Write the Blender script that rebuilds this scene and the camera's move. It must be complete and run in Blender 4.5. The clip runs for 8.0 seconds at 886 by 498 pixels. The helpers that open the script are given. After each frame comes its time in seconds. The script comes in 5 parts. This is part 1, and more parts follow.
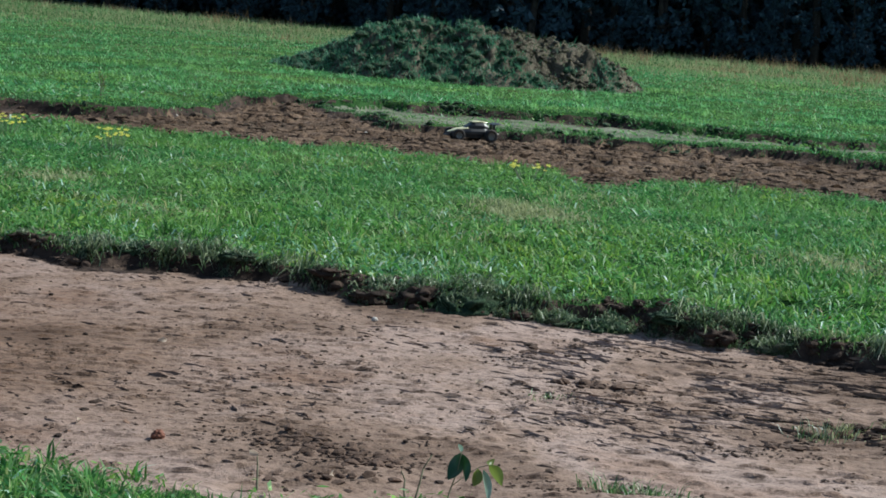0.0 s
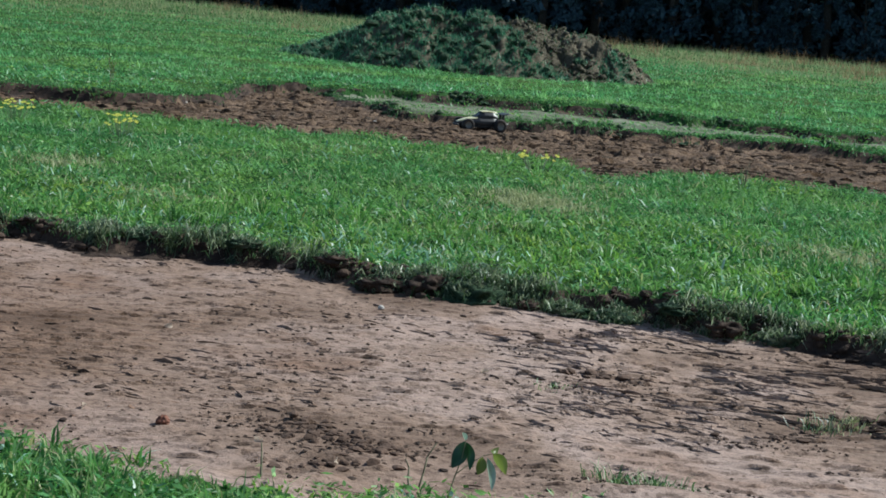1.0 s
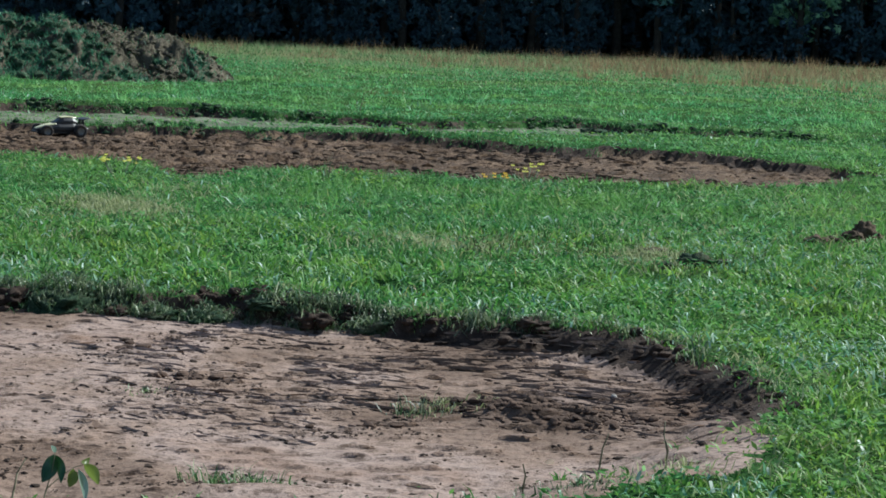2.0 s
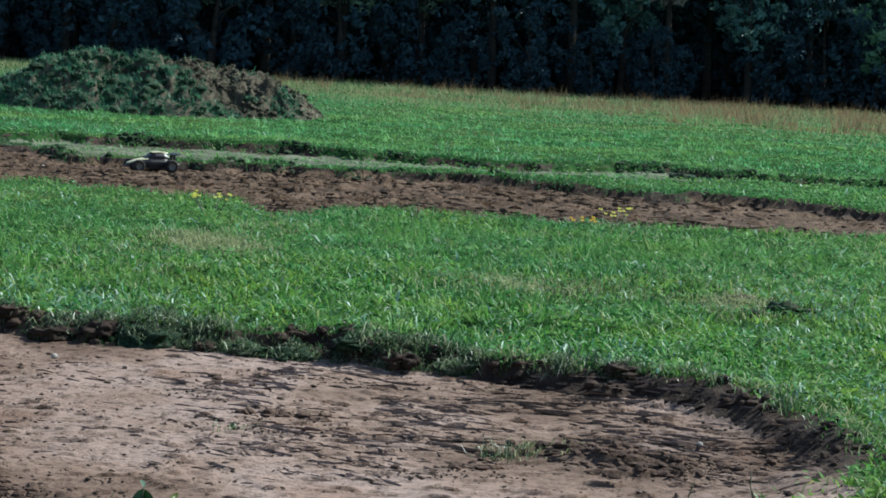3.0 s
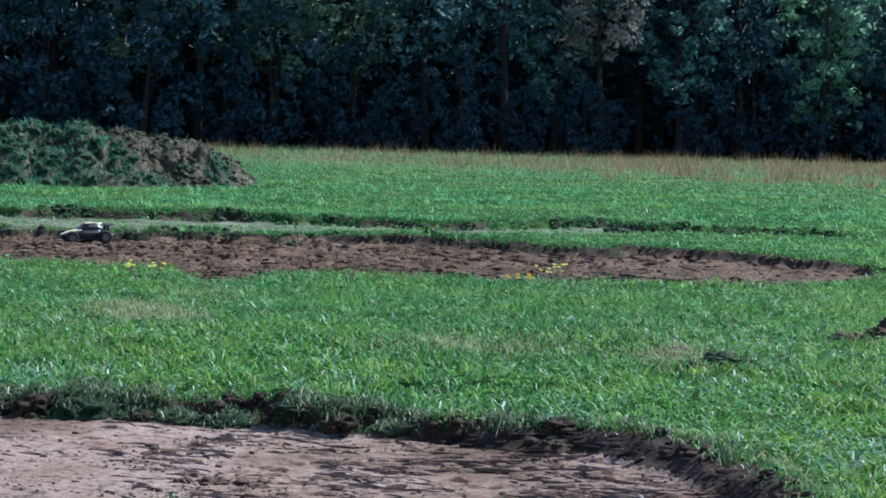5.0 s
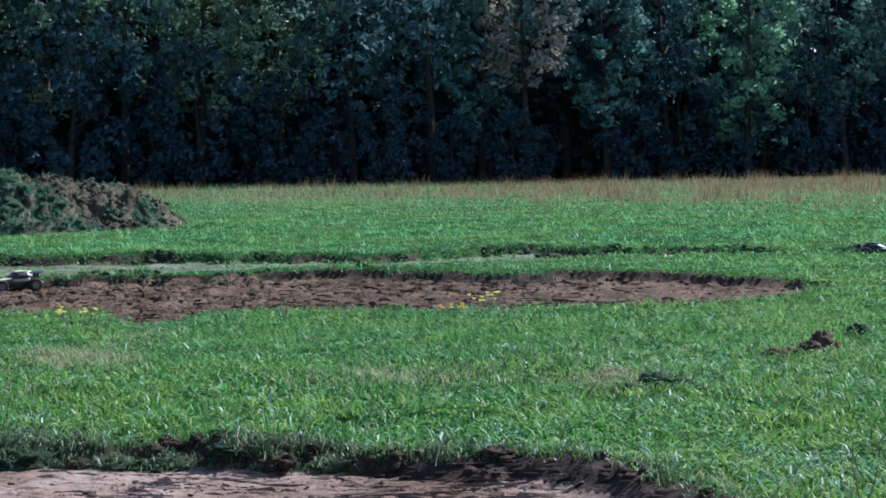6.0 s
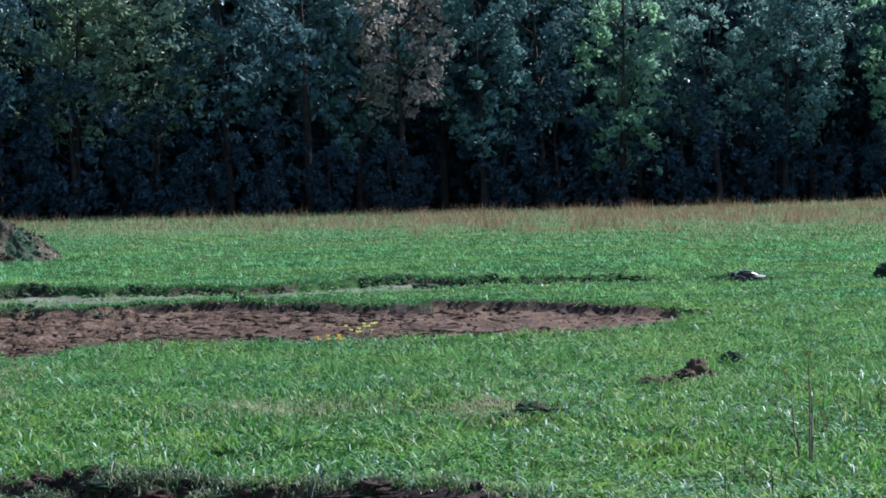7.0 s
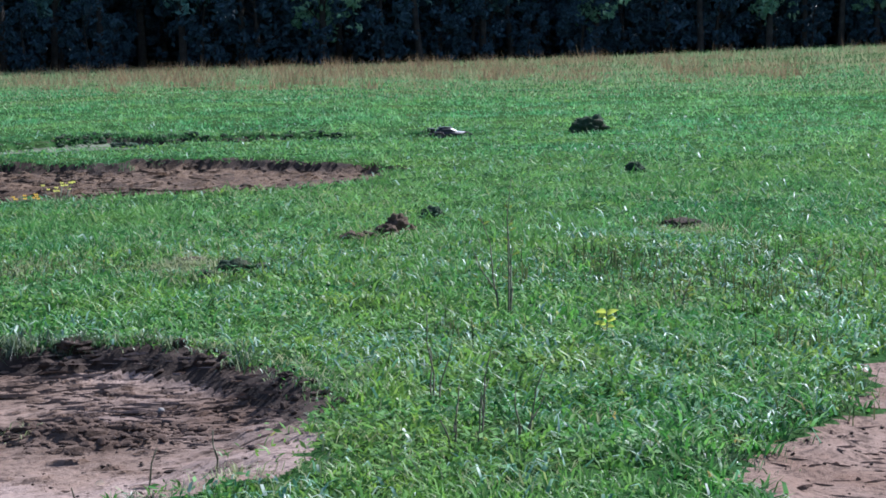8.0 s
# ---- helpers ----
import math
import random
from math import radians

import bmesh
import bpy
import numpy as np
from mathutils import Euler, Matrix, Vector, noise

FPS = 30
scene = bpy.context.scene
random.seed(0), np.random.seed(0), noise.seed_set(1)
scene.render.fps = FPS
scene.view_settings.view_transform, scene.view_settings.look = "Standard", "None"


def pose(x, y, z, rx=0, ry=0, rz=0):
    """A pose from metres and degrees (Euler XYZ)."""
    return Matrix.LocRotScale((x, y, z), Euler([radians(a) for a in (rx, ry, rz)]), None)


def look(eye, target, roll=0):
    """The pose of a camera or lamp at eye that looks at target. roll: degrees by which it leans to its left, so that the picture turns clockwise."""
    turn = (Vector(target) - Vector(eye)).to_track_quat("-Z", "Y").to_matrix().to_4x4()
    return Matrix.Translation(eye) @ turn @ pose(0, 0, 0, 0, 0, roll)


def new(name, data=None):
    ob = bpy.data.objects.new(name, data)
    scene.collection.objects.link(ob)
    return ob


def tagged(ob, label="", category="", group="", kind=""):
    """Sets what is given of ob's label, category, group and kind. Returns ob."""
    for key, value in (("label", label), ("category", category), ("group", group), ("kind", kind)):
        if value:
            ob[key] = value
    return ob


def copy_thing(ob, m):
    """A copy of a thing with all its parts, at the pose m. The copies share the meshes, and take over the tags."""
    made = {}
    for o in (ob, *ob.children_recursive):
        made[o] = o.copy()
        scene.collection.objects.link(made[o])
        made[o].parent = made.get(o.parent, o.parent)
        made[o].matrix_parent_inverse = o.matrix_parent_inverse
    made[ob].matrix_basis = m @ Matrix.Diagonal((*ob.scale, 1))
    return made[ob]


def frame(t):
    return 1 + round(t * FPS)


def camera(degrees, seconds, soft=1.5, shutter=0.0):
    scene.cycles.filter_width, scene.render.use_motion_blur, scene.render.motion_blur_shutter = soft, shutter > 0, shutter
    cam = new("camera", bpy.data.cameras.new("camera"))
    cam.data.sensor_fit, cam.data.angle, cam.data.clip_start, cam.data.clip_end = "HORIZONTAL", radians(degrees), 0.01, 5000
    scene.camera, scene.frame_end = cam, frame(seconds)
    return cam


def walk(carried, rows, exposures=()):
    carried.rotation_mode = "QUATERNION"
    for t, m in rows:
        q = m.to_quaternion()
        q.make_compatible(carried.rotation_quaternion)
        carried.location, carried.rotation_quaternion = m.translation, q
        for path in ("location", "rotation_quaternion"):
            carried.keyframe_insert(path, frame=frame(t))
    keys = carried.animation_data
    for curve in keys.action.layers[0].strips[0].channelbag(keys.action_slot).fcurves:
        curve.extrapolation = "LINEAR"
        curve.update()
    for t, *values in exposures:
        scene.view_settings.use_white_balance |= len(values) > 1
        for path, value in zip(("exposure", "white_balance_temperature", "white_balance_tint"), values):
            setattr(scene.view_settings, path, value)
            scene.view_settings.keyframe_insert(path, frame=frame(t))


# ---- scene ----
cam = camera(24.57, 8.0, soft=1.7)
# seconds, place of the eye, turn about x, y, z
ROWS = [
    (0.0, -0.054, -0.003, 1.501, 83.252, -4.229, 0.271),
    (0.5, -0.036, -0.001, 1.501, 84.253, -1.609, -0.862),
    (1.0, -0.046, 0.004, 1.494, 82.950, -4.747, 0.580),
    (1.1, -0.041, -0.002, 1.495, 83.069, -4.688, 0.656),
    (1.5, -0.006, 0.019, 1.494, 83.536, -3.648, -7.279),
    (1.7, -0.002, 0.032, 1.490, 83.435, -2.883, -9.906),
    (2.0, -0.004, 0.022, 1.494, 83.600, -2.400, -11.200),
    (2.8, -0.013, -0.000, 1.503, 84.200, -2.253, -8.548),
    (3.0, -0.025, 0.000, 1.505, 84.616, -3.367, -8.688),
    (3.5, -0.032, -0.008, 1.501, 85.255, -4.004, -7.904),
    (4.0, -0.017, -0.015, 1.502, 85.508, -3.384, -7.316),
    (4.5, -0.015, -0.007, 1.506, 85.986, -2.801, -9.130),
    (4.7, -0.009, -0.001, 1.503, 86.245, -2.251, -9.775),
    (5.8, 0.006, -0.007, 1.505, 86.776, -0.320, -12.526),
    (6.0, 0.013, -0.001, 1.506, 87.306, 0.751, -12.583),
    (6.5, 0.023, -0.011, 1.508, 88.289, 2.254, -13.457),
    (7.0, 0.033, 0.002, 1.511, 88.110, 1.038, -16.016),
    (7.2, 0.040, 0.001, 1.509, 88.168, -0.839, -17.529),
    (7.4, 0.049, -0.003, 1.501, 87.275, -4.450, -20.262),
    (7.5, 0.051, -0.006, 1.492, 86.101, -2.820, -20.794),
    (7.6, 0.046, -0.010, 1.480, 84.631, 1.109, -21.532),
    (8.0, 0.036, 0.016, 1.494, 83.974, 1.069, -24.436),
]
# the film's own exposure creeps up as the dark wood fills the picture, and its white balance is cool
walk(cam, [(t, pose(*r)) for t, *r in ROWS], [(0, 0.64, 5850, 1.5), (3, 0.70, 5750, 0.5), (4, 0.77, 5620, 3), (4.5, 0.92, 5270, 6), (6, 0.91, 5400, 12), (7.5, 1.02, 5500, 17), (8, 1.02, 5450, 15)])

# ---- sky, sun, exposure ----
SUN_AZ, SUN_EL = radians(64), radians(42)
to_sun = Vector((math.sin(SUN_AZ) * math.cos(SUN_EL), math.cos(SUN_AZ) * math.cos(SUN_EL), math.sin(SUN_EL)))
world = bpy.data.worlds.new("world")
scene.world = world
world.use_nodes = True
wn = world.node_tree.nodes
sky = wn.new("ShaderNodeTexSky")
sky.sky_type = "NISHITA"
sky.sun_disc = False
sky.sun_elevation, sky.sun_rotation = SUN_EL, SUN_AZ
world.node_tree.links.new(sky.outputs[0], wn["Background"].inputs[0])
wn["Background"].inputs[1].default_value = 0.075
sun_data = bpy.data.lights.new("sun", "SUN")
sun_data.energy, sun_data.angle, sun_data.color = 4.25, radians(0.53), (1.0, 0.95, 0.87)
sun_lamp = new("sun", sun_data)
sun_lamp.matrix_world = look(to_sun * 60, (0, 0, 0))


# ---- materials ----
def nodes_of(name):
    m = bpy.data.materials.new(name)
    m.use_nodes = True
    return m, m.node_tree.nodes, m.node_tree.links


def ramp(nodes, stops):
    r = nodes.new("ShaderNodeValToRGB")
    while len(r.color_ramp.elements) < len(stops):
        r.color_ramp.elements.new(0.5)
    for e, (p, c) in zip(r.color_ramp.elements, stops):
        e.position, e.color = p, (*c, 1)
    return r


def noise_node(nodes, links, where, scale, detail=4, rough=0.55):
    n = nodes.new("ShaderNodeTexNoise")
    n.inputs["Scale"].default_value, n.inputs["Detail"].default_value, n.inputs["Roughness"].default_value = scale, detail, rough
    links.new(where, n.inputs["Vector"])
    return n


def mix_colour(nodes, links, fac, a, b, how="MIX"):
    m = nodes.new("ShaderNodeMix")
    m.data_type, m.blend_type = "RGBA", how
    for value, slot in ((fac, 0), (a, 6), (b, 7)):
        if isinstance(value, (int, float)):
            m.inputs[slot].default_value = value
        elif isinstance(value, tuple):
            m.inputs[slot].default_value = (*value, 1)
        else:
            links.new(value, m.inputs[slot])
    return m.outputs[2]


def earth(name, stops, big=0.9, fine=26.0, bump=0.5, dist=0.012, rough=0.95, flecks=0.0, damp=(), spec=0.2):
    """Bare soil: patches at one scale, grains at another, with relief."""
    m, n, l = nodes_of(name)
    p = n["Principled BSDF"]
    where = n.new("ShaderNodeNewGeometry").outputs["Position"]
    a = noise_node(n, l, where, big, 5, 0.6)
    b = noise_node(n, l, where, fine, 6, 0.7)
    c = noise_node(n, l, where, fine * 4.5, 3, 0.6)
    ra = ramp(n, stops)
    l.new(a.outputs[0], ra.inputs[0])
    rb = ramp(n, [(0.36, (0.42, 0.40, 0.38)), (0.5, (1, 1, 1)), (0.72, (1.18, 1.15, 1.12))])
    l.new(b.outputs[0], rb.inputs[0])
    col = mix_colour(n, l, 0.75, ra.outputs[0], rb.outputs[0], "MULTIPLY")
    if flecks:
        g = noise_node(n, l, where, fine * 0.45, 5, 0.75)
        rg = ramp(n, [(0.55, (0, 0, 0)), (0.59, (flecks, flecks, flecks))])
        l.new(g.outputs[0], rg.inputs[0])
        col = mix_colour(n, l, rg.outputs[0], col, (0.07, 0.042, 0.03))
        g2 = noise_node(n, l, where, fine * 1.1, 3, 0.6)
        rg2 = ramp(n, [(0.60, (0, 0, 0)), (0.66, (flecks, flecks, flecks))])
        l.new(g2.outputs[0], rg2.inputs[0])
        col = mix_colour(n, l, rg2.outputs[0], col, (0.06, 0.036, 0.026))
    for middle, reach, soft, tint in damp:
        # damper, browner stretches of the ground with ragged edges: middle, reach, width of the edge, tint
        gap = n.new("ShaderNodeVectorMath")
        gap.operation = "DISTANCE"
        l.new(where, gap.inputs[0])
        gap.inputs[1].default_value = middle
        wander = n.new("ShaderNodeMath")
        wander.operation = "MULTIPLY_ADD"
        l.new(b.outputs[0] if reach < 2 else a.outputs[0], wander.inputs[0])
        wander.inputs[1].default_value = -1.1 * soft
        l.new(gap.outputs["Value"], wander.inputs[2])
        edge = n.new("ShaderNodeMapRange")
        edge.inputs[1].default_value, edge.inputs[2].default_value, edge.inputs[3].default_value, edge.inputs[4].default_value = reach - soft, reach, 1.0, 0.0
        l.new(wander.outputs[0], edge.inputs[0])
        col = mix_colour(n, l, edge.outputs[0], col, mix_colour(n, l, 1.0, col, tint, "MULTIPLY"))
    l.new(col, p.inputs["Base Color"])
    p.inputs["Roughness"].default_value = rough
    p.inputs["Specular IOR Level"].default_value = spec
    add = n.new("ShaderNodeMath")
    add.operation = "MULTIPLY_ADD"
    l.new(c.outputs[0], add.inputs[0])
    add.inputs[1].default_value = 0.4
    l.new(b.outputs[0], add.inputs[2])
    bm_ = n.new("ShaderNodeBump")
    bm_.inputs["Strength"].default_value, bm_.inputs["Distance"].default_value = bump, dist
    l.new(add.outputs[0], bm_.inputs["Height"])
    l.new(bm_.outputs[0], p.inputs["Normal"])
    return m


def leafy(name, stops, patch=None, patch_scale=0.5, gloss=0.38, spec=0.5, through_light=0.35, patch_amount=0.6, pale=None, tufts=0):
    """Blades and leaves: each piece its own tone, patches of another tone over the place, some light passing through."""
    m, n, l = nodes_of(name)
    p = n["Principled BSDF"]
    geo = n.new("ShaderNodeNewGeometry")
    r = ramp(n, stops)
    l.new(geo.outputs["Random Per Island"], r.inputs[0])
    col = r.outputs[0]
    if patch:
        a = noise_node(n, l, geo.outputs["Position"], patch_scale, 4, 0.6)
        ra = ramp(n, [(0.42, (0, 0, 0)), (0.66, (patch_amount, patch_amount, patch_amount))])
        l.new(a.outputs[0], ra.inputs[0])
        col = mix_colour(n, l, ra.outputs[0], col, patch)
    # some blades in patches are coloured pale to stand for highlights
    if pale:
        a = noise_node(n, l, geo.outputs["Position"], 2.6, 5, 0.7)
        ra = ramp(n, [(0.50, (0, 0, 0)), (0.66, (0.7, 0.7, 0.7))])
        l.new(a.outputs[0], ra.inputs[0])
        keep = n.new("ShaderNodeMath")
        keep.operation = "GREATER_THAN"
        l.new(geo.outputs["Random Per Island"], keep.inputs[0])
        keep.inputs[1].default_value = 0.55
        both = n.new("ShaderNodeMath")
        both.operation = "MULTIPLY"
        l.new(keep.outputs[0], both.inputs[0])
        l.new(ra.outputs[0], both.inputs[1])
        col = mix_colour(n, l, both.outputs[0], col, pale)
    if tufts:
        a = noise_node(n, l, geo.outputs["Position"], tufts, 3, 0.6)
        ra = ramp(n, [(0.34, (0.42, 0.48, 0.42)), (0.5, (1, 1, 1)), (0.66, (1.42, 1.28, 1.1))])
        l.new(a.outputs[0], ra.inputs[0])
        col = mix_colour(n, l, 1.0, col, ra.outputs[0], "MULTIPLY")
    l.new(col, p.inputs["Base Color"])
    p.inputs["Roughness"].default_value = gloss
    p.inputs["Specular IOR Level"].default_value = spec
    tr = n.new("ShaderNodeBsdfTranslucent")
    l.new(col, tr.inputs[0])
    mx = n.new("ShaderNodeMixShader")
    mx.inputs[0].default_value = through_light
    l.new(p.outputs[0], mx.inputs[1])
    l.new(tr.outputs[0], mx.inputs[2])
    l.new(mx.outputs[0], n["Material Output"].inputs[0])
    return m


def plain(name, colour, rough=0.5, metal=0.0, worn=0.25):
    """Paint, rubber or metal with dust on it."""
    m, n, l = nodes_of(name)
    p = n["Principled BSDF"]
    where = n.new("ShaderNodeTexCoord").outputs["Object"]
    a = noise_node(n, l, where, 14, 5, 0.7)
    ra = ramp(n, [(0.45, (0, 0, 0)), (0.75, (worn, worn, worn))])
    l.new(a.outputs[0], ra.inputs[0])
    l.new(mix_colour(n, l, ra.outputs[0], colour, (0.2, 0.14, 0.1)), p.inputs["Base Color"])
    p.inputs["Roughness"].default_value, p.inputs["Metallic"].default_value = rough, metal
    return m


PIT_SOIL = earth("packed_soil", [(0.34, (0.147, 0.096, 0.069)), (0.46, (0.257, 0.178, 0.137)), (0.56, (0.333, 0.246, 0.208)), (0.68, (0.245, 0.162, 0.122))], 0.8, 24, 0.7, 0.02, flecks=0.6, damp=(((-3.2, 8.6, 0.0), 2.4, 2.0, (0.68, 0.62, 0.56)), ((2.85, 8.1, 0.0), 0.6, 0.8, (0.45, 0.40, 0.36)), ((2.02, 7.9, 0.0), 0.14, 0.42, (0.36, 0.32, 0.29)), ((5.2, 6.2, 0.0), 1.9, 0.6, (0.74, 0.68, 0.62))))
LANE_SOIL = earth("ploughed_soil", [(0.34, (0.068, 0.044, 0.028)), (0.5, (0.142, 0.092, 0.059)), (0.66, (0.216, 0.144, 0.095))], 1.6, 18, 0.9, 0.05, flecks=0.85)
# moist soil, made darker still for the shade on the cut banks
DARK_SOIL = earth("moist_shaded_soil", [(0.3, (0.022, 0.014, 0.011)), (0.55, (0.052, 0.034, 0.025)), (0.75, (0.105, 0.070, 0.050))], 5, 22, 0.7, 0.02)
CLOD_SOIL = earth("clod_soil", [(0.3, (0.051, 0.036, 0.024)), (0.55, (0.102, 0.070, 0.046)), (0.75, (0.174, 0.120, 0.081))], 3, 14, 0.8, 0.03)
TREAD_SOIL = earth("turned_shaded_soil", [(0.3, (0.089, 0.053, 0.034)), (0.55, (0.167, 0.098, 0.064)), (0.75, (0.294, 0.175, 0.119))], 4, 30, 0.6, 0.01)
THIN_SOIL = earth("worn_track", [(0.32, (0.063, 0.076, 0.043)), (0.5, (0.126, 0.140, 0.090)), (0.7, (0.192, 0.204, 0.144))], 0.9, 9, 0.7, 0.04)
CRUMB_SOIL = earth("loose_soil", [(0.3, (0.05, 0.031, 0.022)), (0.55, (0.10, 0.063, 0.046)), (0.75, (0.17, 0.112, 0.083))], 6, 30, 0.6, 0.01)
MOUND_SOIL = earth("heaped_soil", [(0.3, (0.043, 0.038, 0.025)), (0.5, (0.096, 0.082, 0.057)), (0.72, (0.161, 0.135, 0.096))], 1.4, 7, 0.9, 0.08)
TURF = earth("turf_soil", [(0.3, (0.021, 0.051, 0.018)), (0.5, (0.038, 0.088, 0.028)), (0.68, (0.066, 0.098, 0.035))], 0.35, 9, 0.8, 0.05, spec=0.0)
SHEEN = leafy("glossy_blade", [(0.0, (0.043, 0.138, 0.034)), (0.4, (0.086, 0.249, 0.058)), (0.75, (0.140, 0.313, 0.081)), (0.93, (0.227, 0.369, 0.146)), (1.0, (0.388, 0.387, 0.176))], (0.20, 0.36, 0.06), 0.5, gloss=0.55, spec=0.3, through_light=0.4, patch_amount=0.5)
# glints of sky on the blades, put into a pale base colour
GLINT_BLADE = leafy("glint_blade", [(0.0, (0.110, 0.290, 0.130)), (0.5, (0.190, 0.380, 0.230)), (0.85, (0.330, 0.500, 0.380)), (1.0, (0.520, 0.600, 0.480))], gloss=0.5, spec=0.4, through_light=0.3)
GRASS = leafy("grass_blade", [(0.0, (0.033, 0.138, 0.024)), (0.35, (0.079, 0.253, 0.046)), (0.7, (0.129, 0.327, 0.064)), (0.90, (0.168, 0.358, 0.084)), (0.975, (0.336, 0.442, 0.169)), (0.99, (0.296, 0.232, 0.084))], (0.25, 0.37, 0.06), 0.6, gloss=0.5, spec=0.35, through_light=0.45, patch_amount=0.8, pale=(0.27, 0.46, 0.29), tufts=4.5)
DRY = leafy("dry_blade", [(0.0, (0.041, 0.112, 0.035)), (0.4, (0.081, 0.210, 0.056)), (0.7, (0.176, 0.252, 0.098)), (1.0, (0.486, 0.504, 0.308))], (0.054, 0.126, 0.035), 1.5)
HANG = leafy("hanging_blade", [(0.0, (0.020, 0.050, 0.022)), (0.35, (0.042, 0.092, 0.036)), (0.62, (0.105, 0.135, 0.070)), (0.80, (0.235, 0.290, 0.160)), (1.0, (0.370, 0.410, 0.260))], (0.140, 0.210, 0.090), 1.6, patch_amount=0.4)
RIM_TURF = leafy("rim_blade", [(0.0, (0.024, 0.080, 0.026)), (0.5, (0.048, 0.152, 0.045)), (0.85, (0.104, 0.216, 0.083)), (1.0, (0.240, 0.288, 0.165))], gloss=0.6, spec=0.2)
TALL = leafy("tall_blade", [(0.0, (0.168, 0.315, 0.119)), (0.5, (0.258, 0.367, 0.173)), (0.85, (0.336, 0.347, 0.194)), (1.0, (0.403, 0.315, 0.194))], (0.36, 0.29, 0.16), 0.075, gloss=0.8, spec=0.1, patch_amount=0.6, through_light=0.45)
CLOVER = leafy("small_leaf", [(0.0, (0.035, 0.14, 0.04)), (0.4, (0.075, 0.24, 0.065)), (0.78, (0.13, 0.32, 0.11)), (0.95, (0.22, 0.40, 0.20)), (1.0, (0.42, 0.52, 0.38))], (0.22, 0.34, 0.05), 0.8, gloss=0.7, spec=0.15, through_light=0.4, tufts=5)
STRAW = leafy("straw_blade", [(0.0, (0.221, 0.260, 0.112)), (0.5, (0.351, 0.377, 0.188)), (1.0, (0.520, 0.533, 0.325))], (0.14, 0.22, 0.06), 3.0, gloss=0.7, spec=0.2, patch_amount=0.4)
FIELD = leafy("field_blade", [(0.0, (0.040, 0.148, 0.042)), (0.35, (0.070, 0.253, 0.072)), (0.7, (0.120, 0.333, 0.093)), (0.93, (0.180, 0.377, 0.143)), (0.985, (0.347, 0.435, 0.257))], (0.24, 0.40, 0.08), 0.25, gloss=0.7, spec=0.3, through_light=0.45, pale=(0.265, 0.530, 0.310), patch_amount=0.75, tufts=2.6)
# FIELD copied paler and bluer: milky haze put into the far grass colour
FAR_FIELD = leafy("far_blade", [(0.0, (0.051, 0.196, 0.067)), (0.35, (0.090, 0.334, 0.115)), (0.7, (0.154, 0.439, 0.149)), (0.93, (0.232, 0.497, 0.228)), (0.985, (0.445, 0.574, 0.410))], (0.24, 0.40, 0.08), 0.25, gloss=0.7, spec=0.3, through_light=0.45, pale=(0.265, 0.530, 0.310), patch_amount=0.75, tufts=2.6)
WEED = leafy("dead_weed", [(0.0, (0.030, 0.060, 0.020)), (0.5, (0.066, 0.094, 0.034)), (1.0, (0.150, 0.150, 0.065))], gloss=0.8, spec=0.1)
RUST = leafy("rust_stalk", [(0.0, (0.168, 0.109, 0.063)), (0.5, (0.291, 0.190, 0.106)), (1.0, (0.414, 0.310, 0.172))], gloss=0.8, spec=0.1)


# ---- helpers of this place ----
def hashed(ix, iy, seed):
    h = (ix.astype(np.int64) * 374761393 + iy.astype(np.int64) * 668265263 + seed * 974634277) & 0xFFFFFFFF
    h = ((h ^ (h >> 13)) * 1274126177) & 0xFFFFFFFF
    return ((h ^ (h >> 16)) & 0xFFFF) / 65535.0


def vnoise(x, y, seed=0):
    """Smooth noise from 0 to 1 over the plan."""
    xi, yi = np.floor(x), np.floor(y)
    u, v = x - xi, y - yi
    u, v = u * u * (3 - 2 * u), v * v * (3 - 2 * v)
    a, b = hashed(xi, yi, seed), hashed(xi + 1, yi, seed)
    c, d = hashed(xi, yi + 1, seed), hashed(xi + 1, yi + 1, seed)
    return (a * (1 - u) + b * u) * (1 - v) + (c * (1 - u) + d * u) * v


def fbm(x, y, seed=0, octaves=4):
    total, amp, norm = 0, 1.0, 0.0
    for k in range(octaves):
        total = total + amp * vnoise(x * 2**k + 17.3 * k, y * 2**k - 9.1 * k, seed + k)
        norm += amp
        amp *= 0.5
    return total / norm


def smooth(a, b, v):
    s = np.clip((v - a) / (b - a), 0, 1)
    return s * s * (3 - 2 * s)


def inside(x, y, outline):
    """Metres to the outline, positive within it."""
    best = np.full(np.shape(x), 1e9)
    odd = np.zeros(np.shape(x), bool)
    for (ax, ay), (bx, by) in zip(outline, outline[1:] + outline[:1]):
        ex, ey = bx - ax, by - ay
        s = np.clip(((x - ax) * ex + (y - ay) * ey) / (ex * ex + ey * ey), 0, 1)
        best = np.minimum(best, np.hypot(x - ax - s * ex, y - ay - s * ey))
        if ay != by:
            odd ^= ((ay > y) != (by > y)) & (x < ex * (y - ay) / ey + ax)
    return np.where(odd, best, -best)


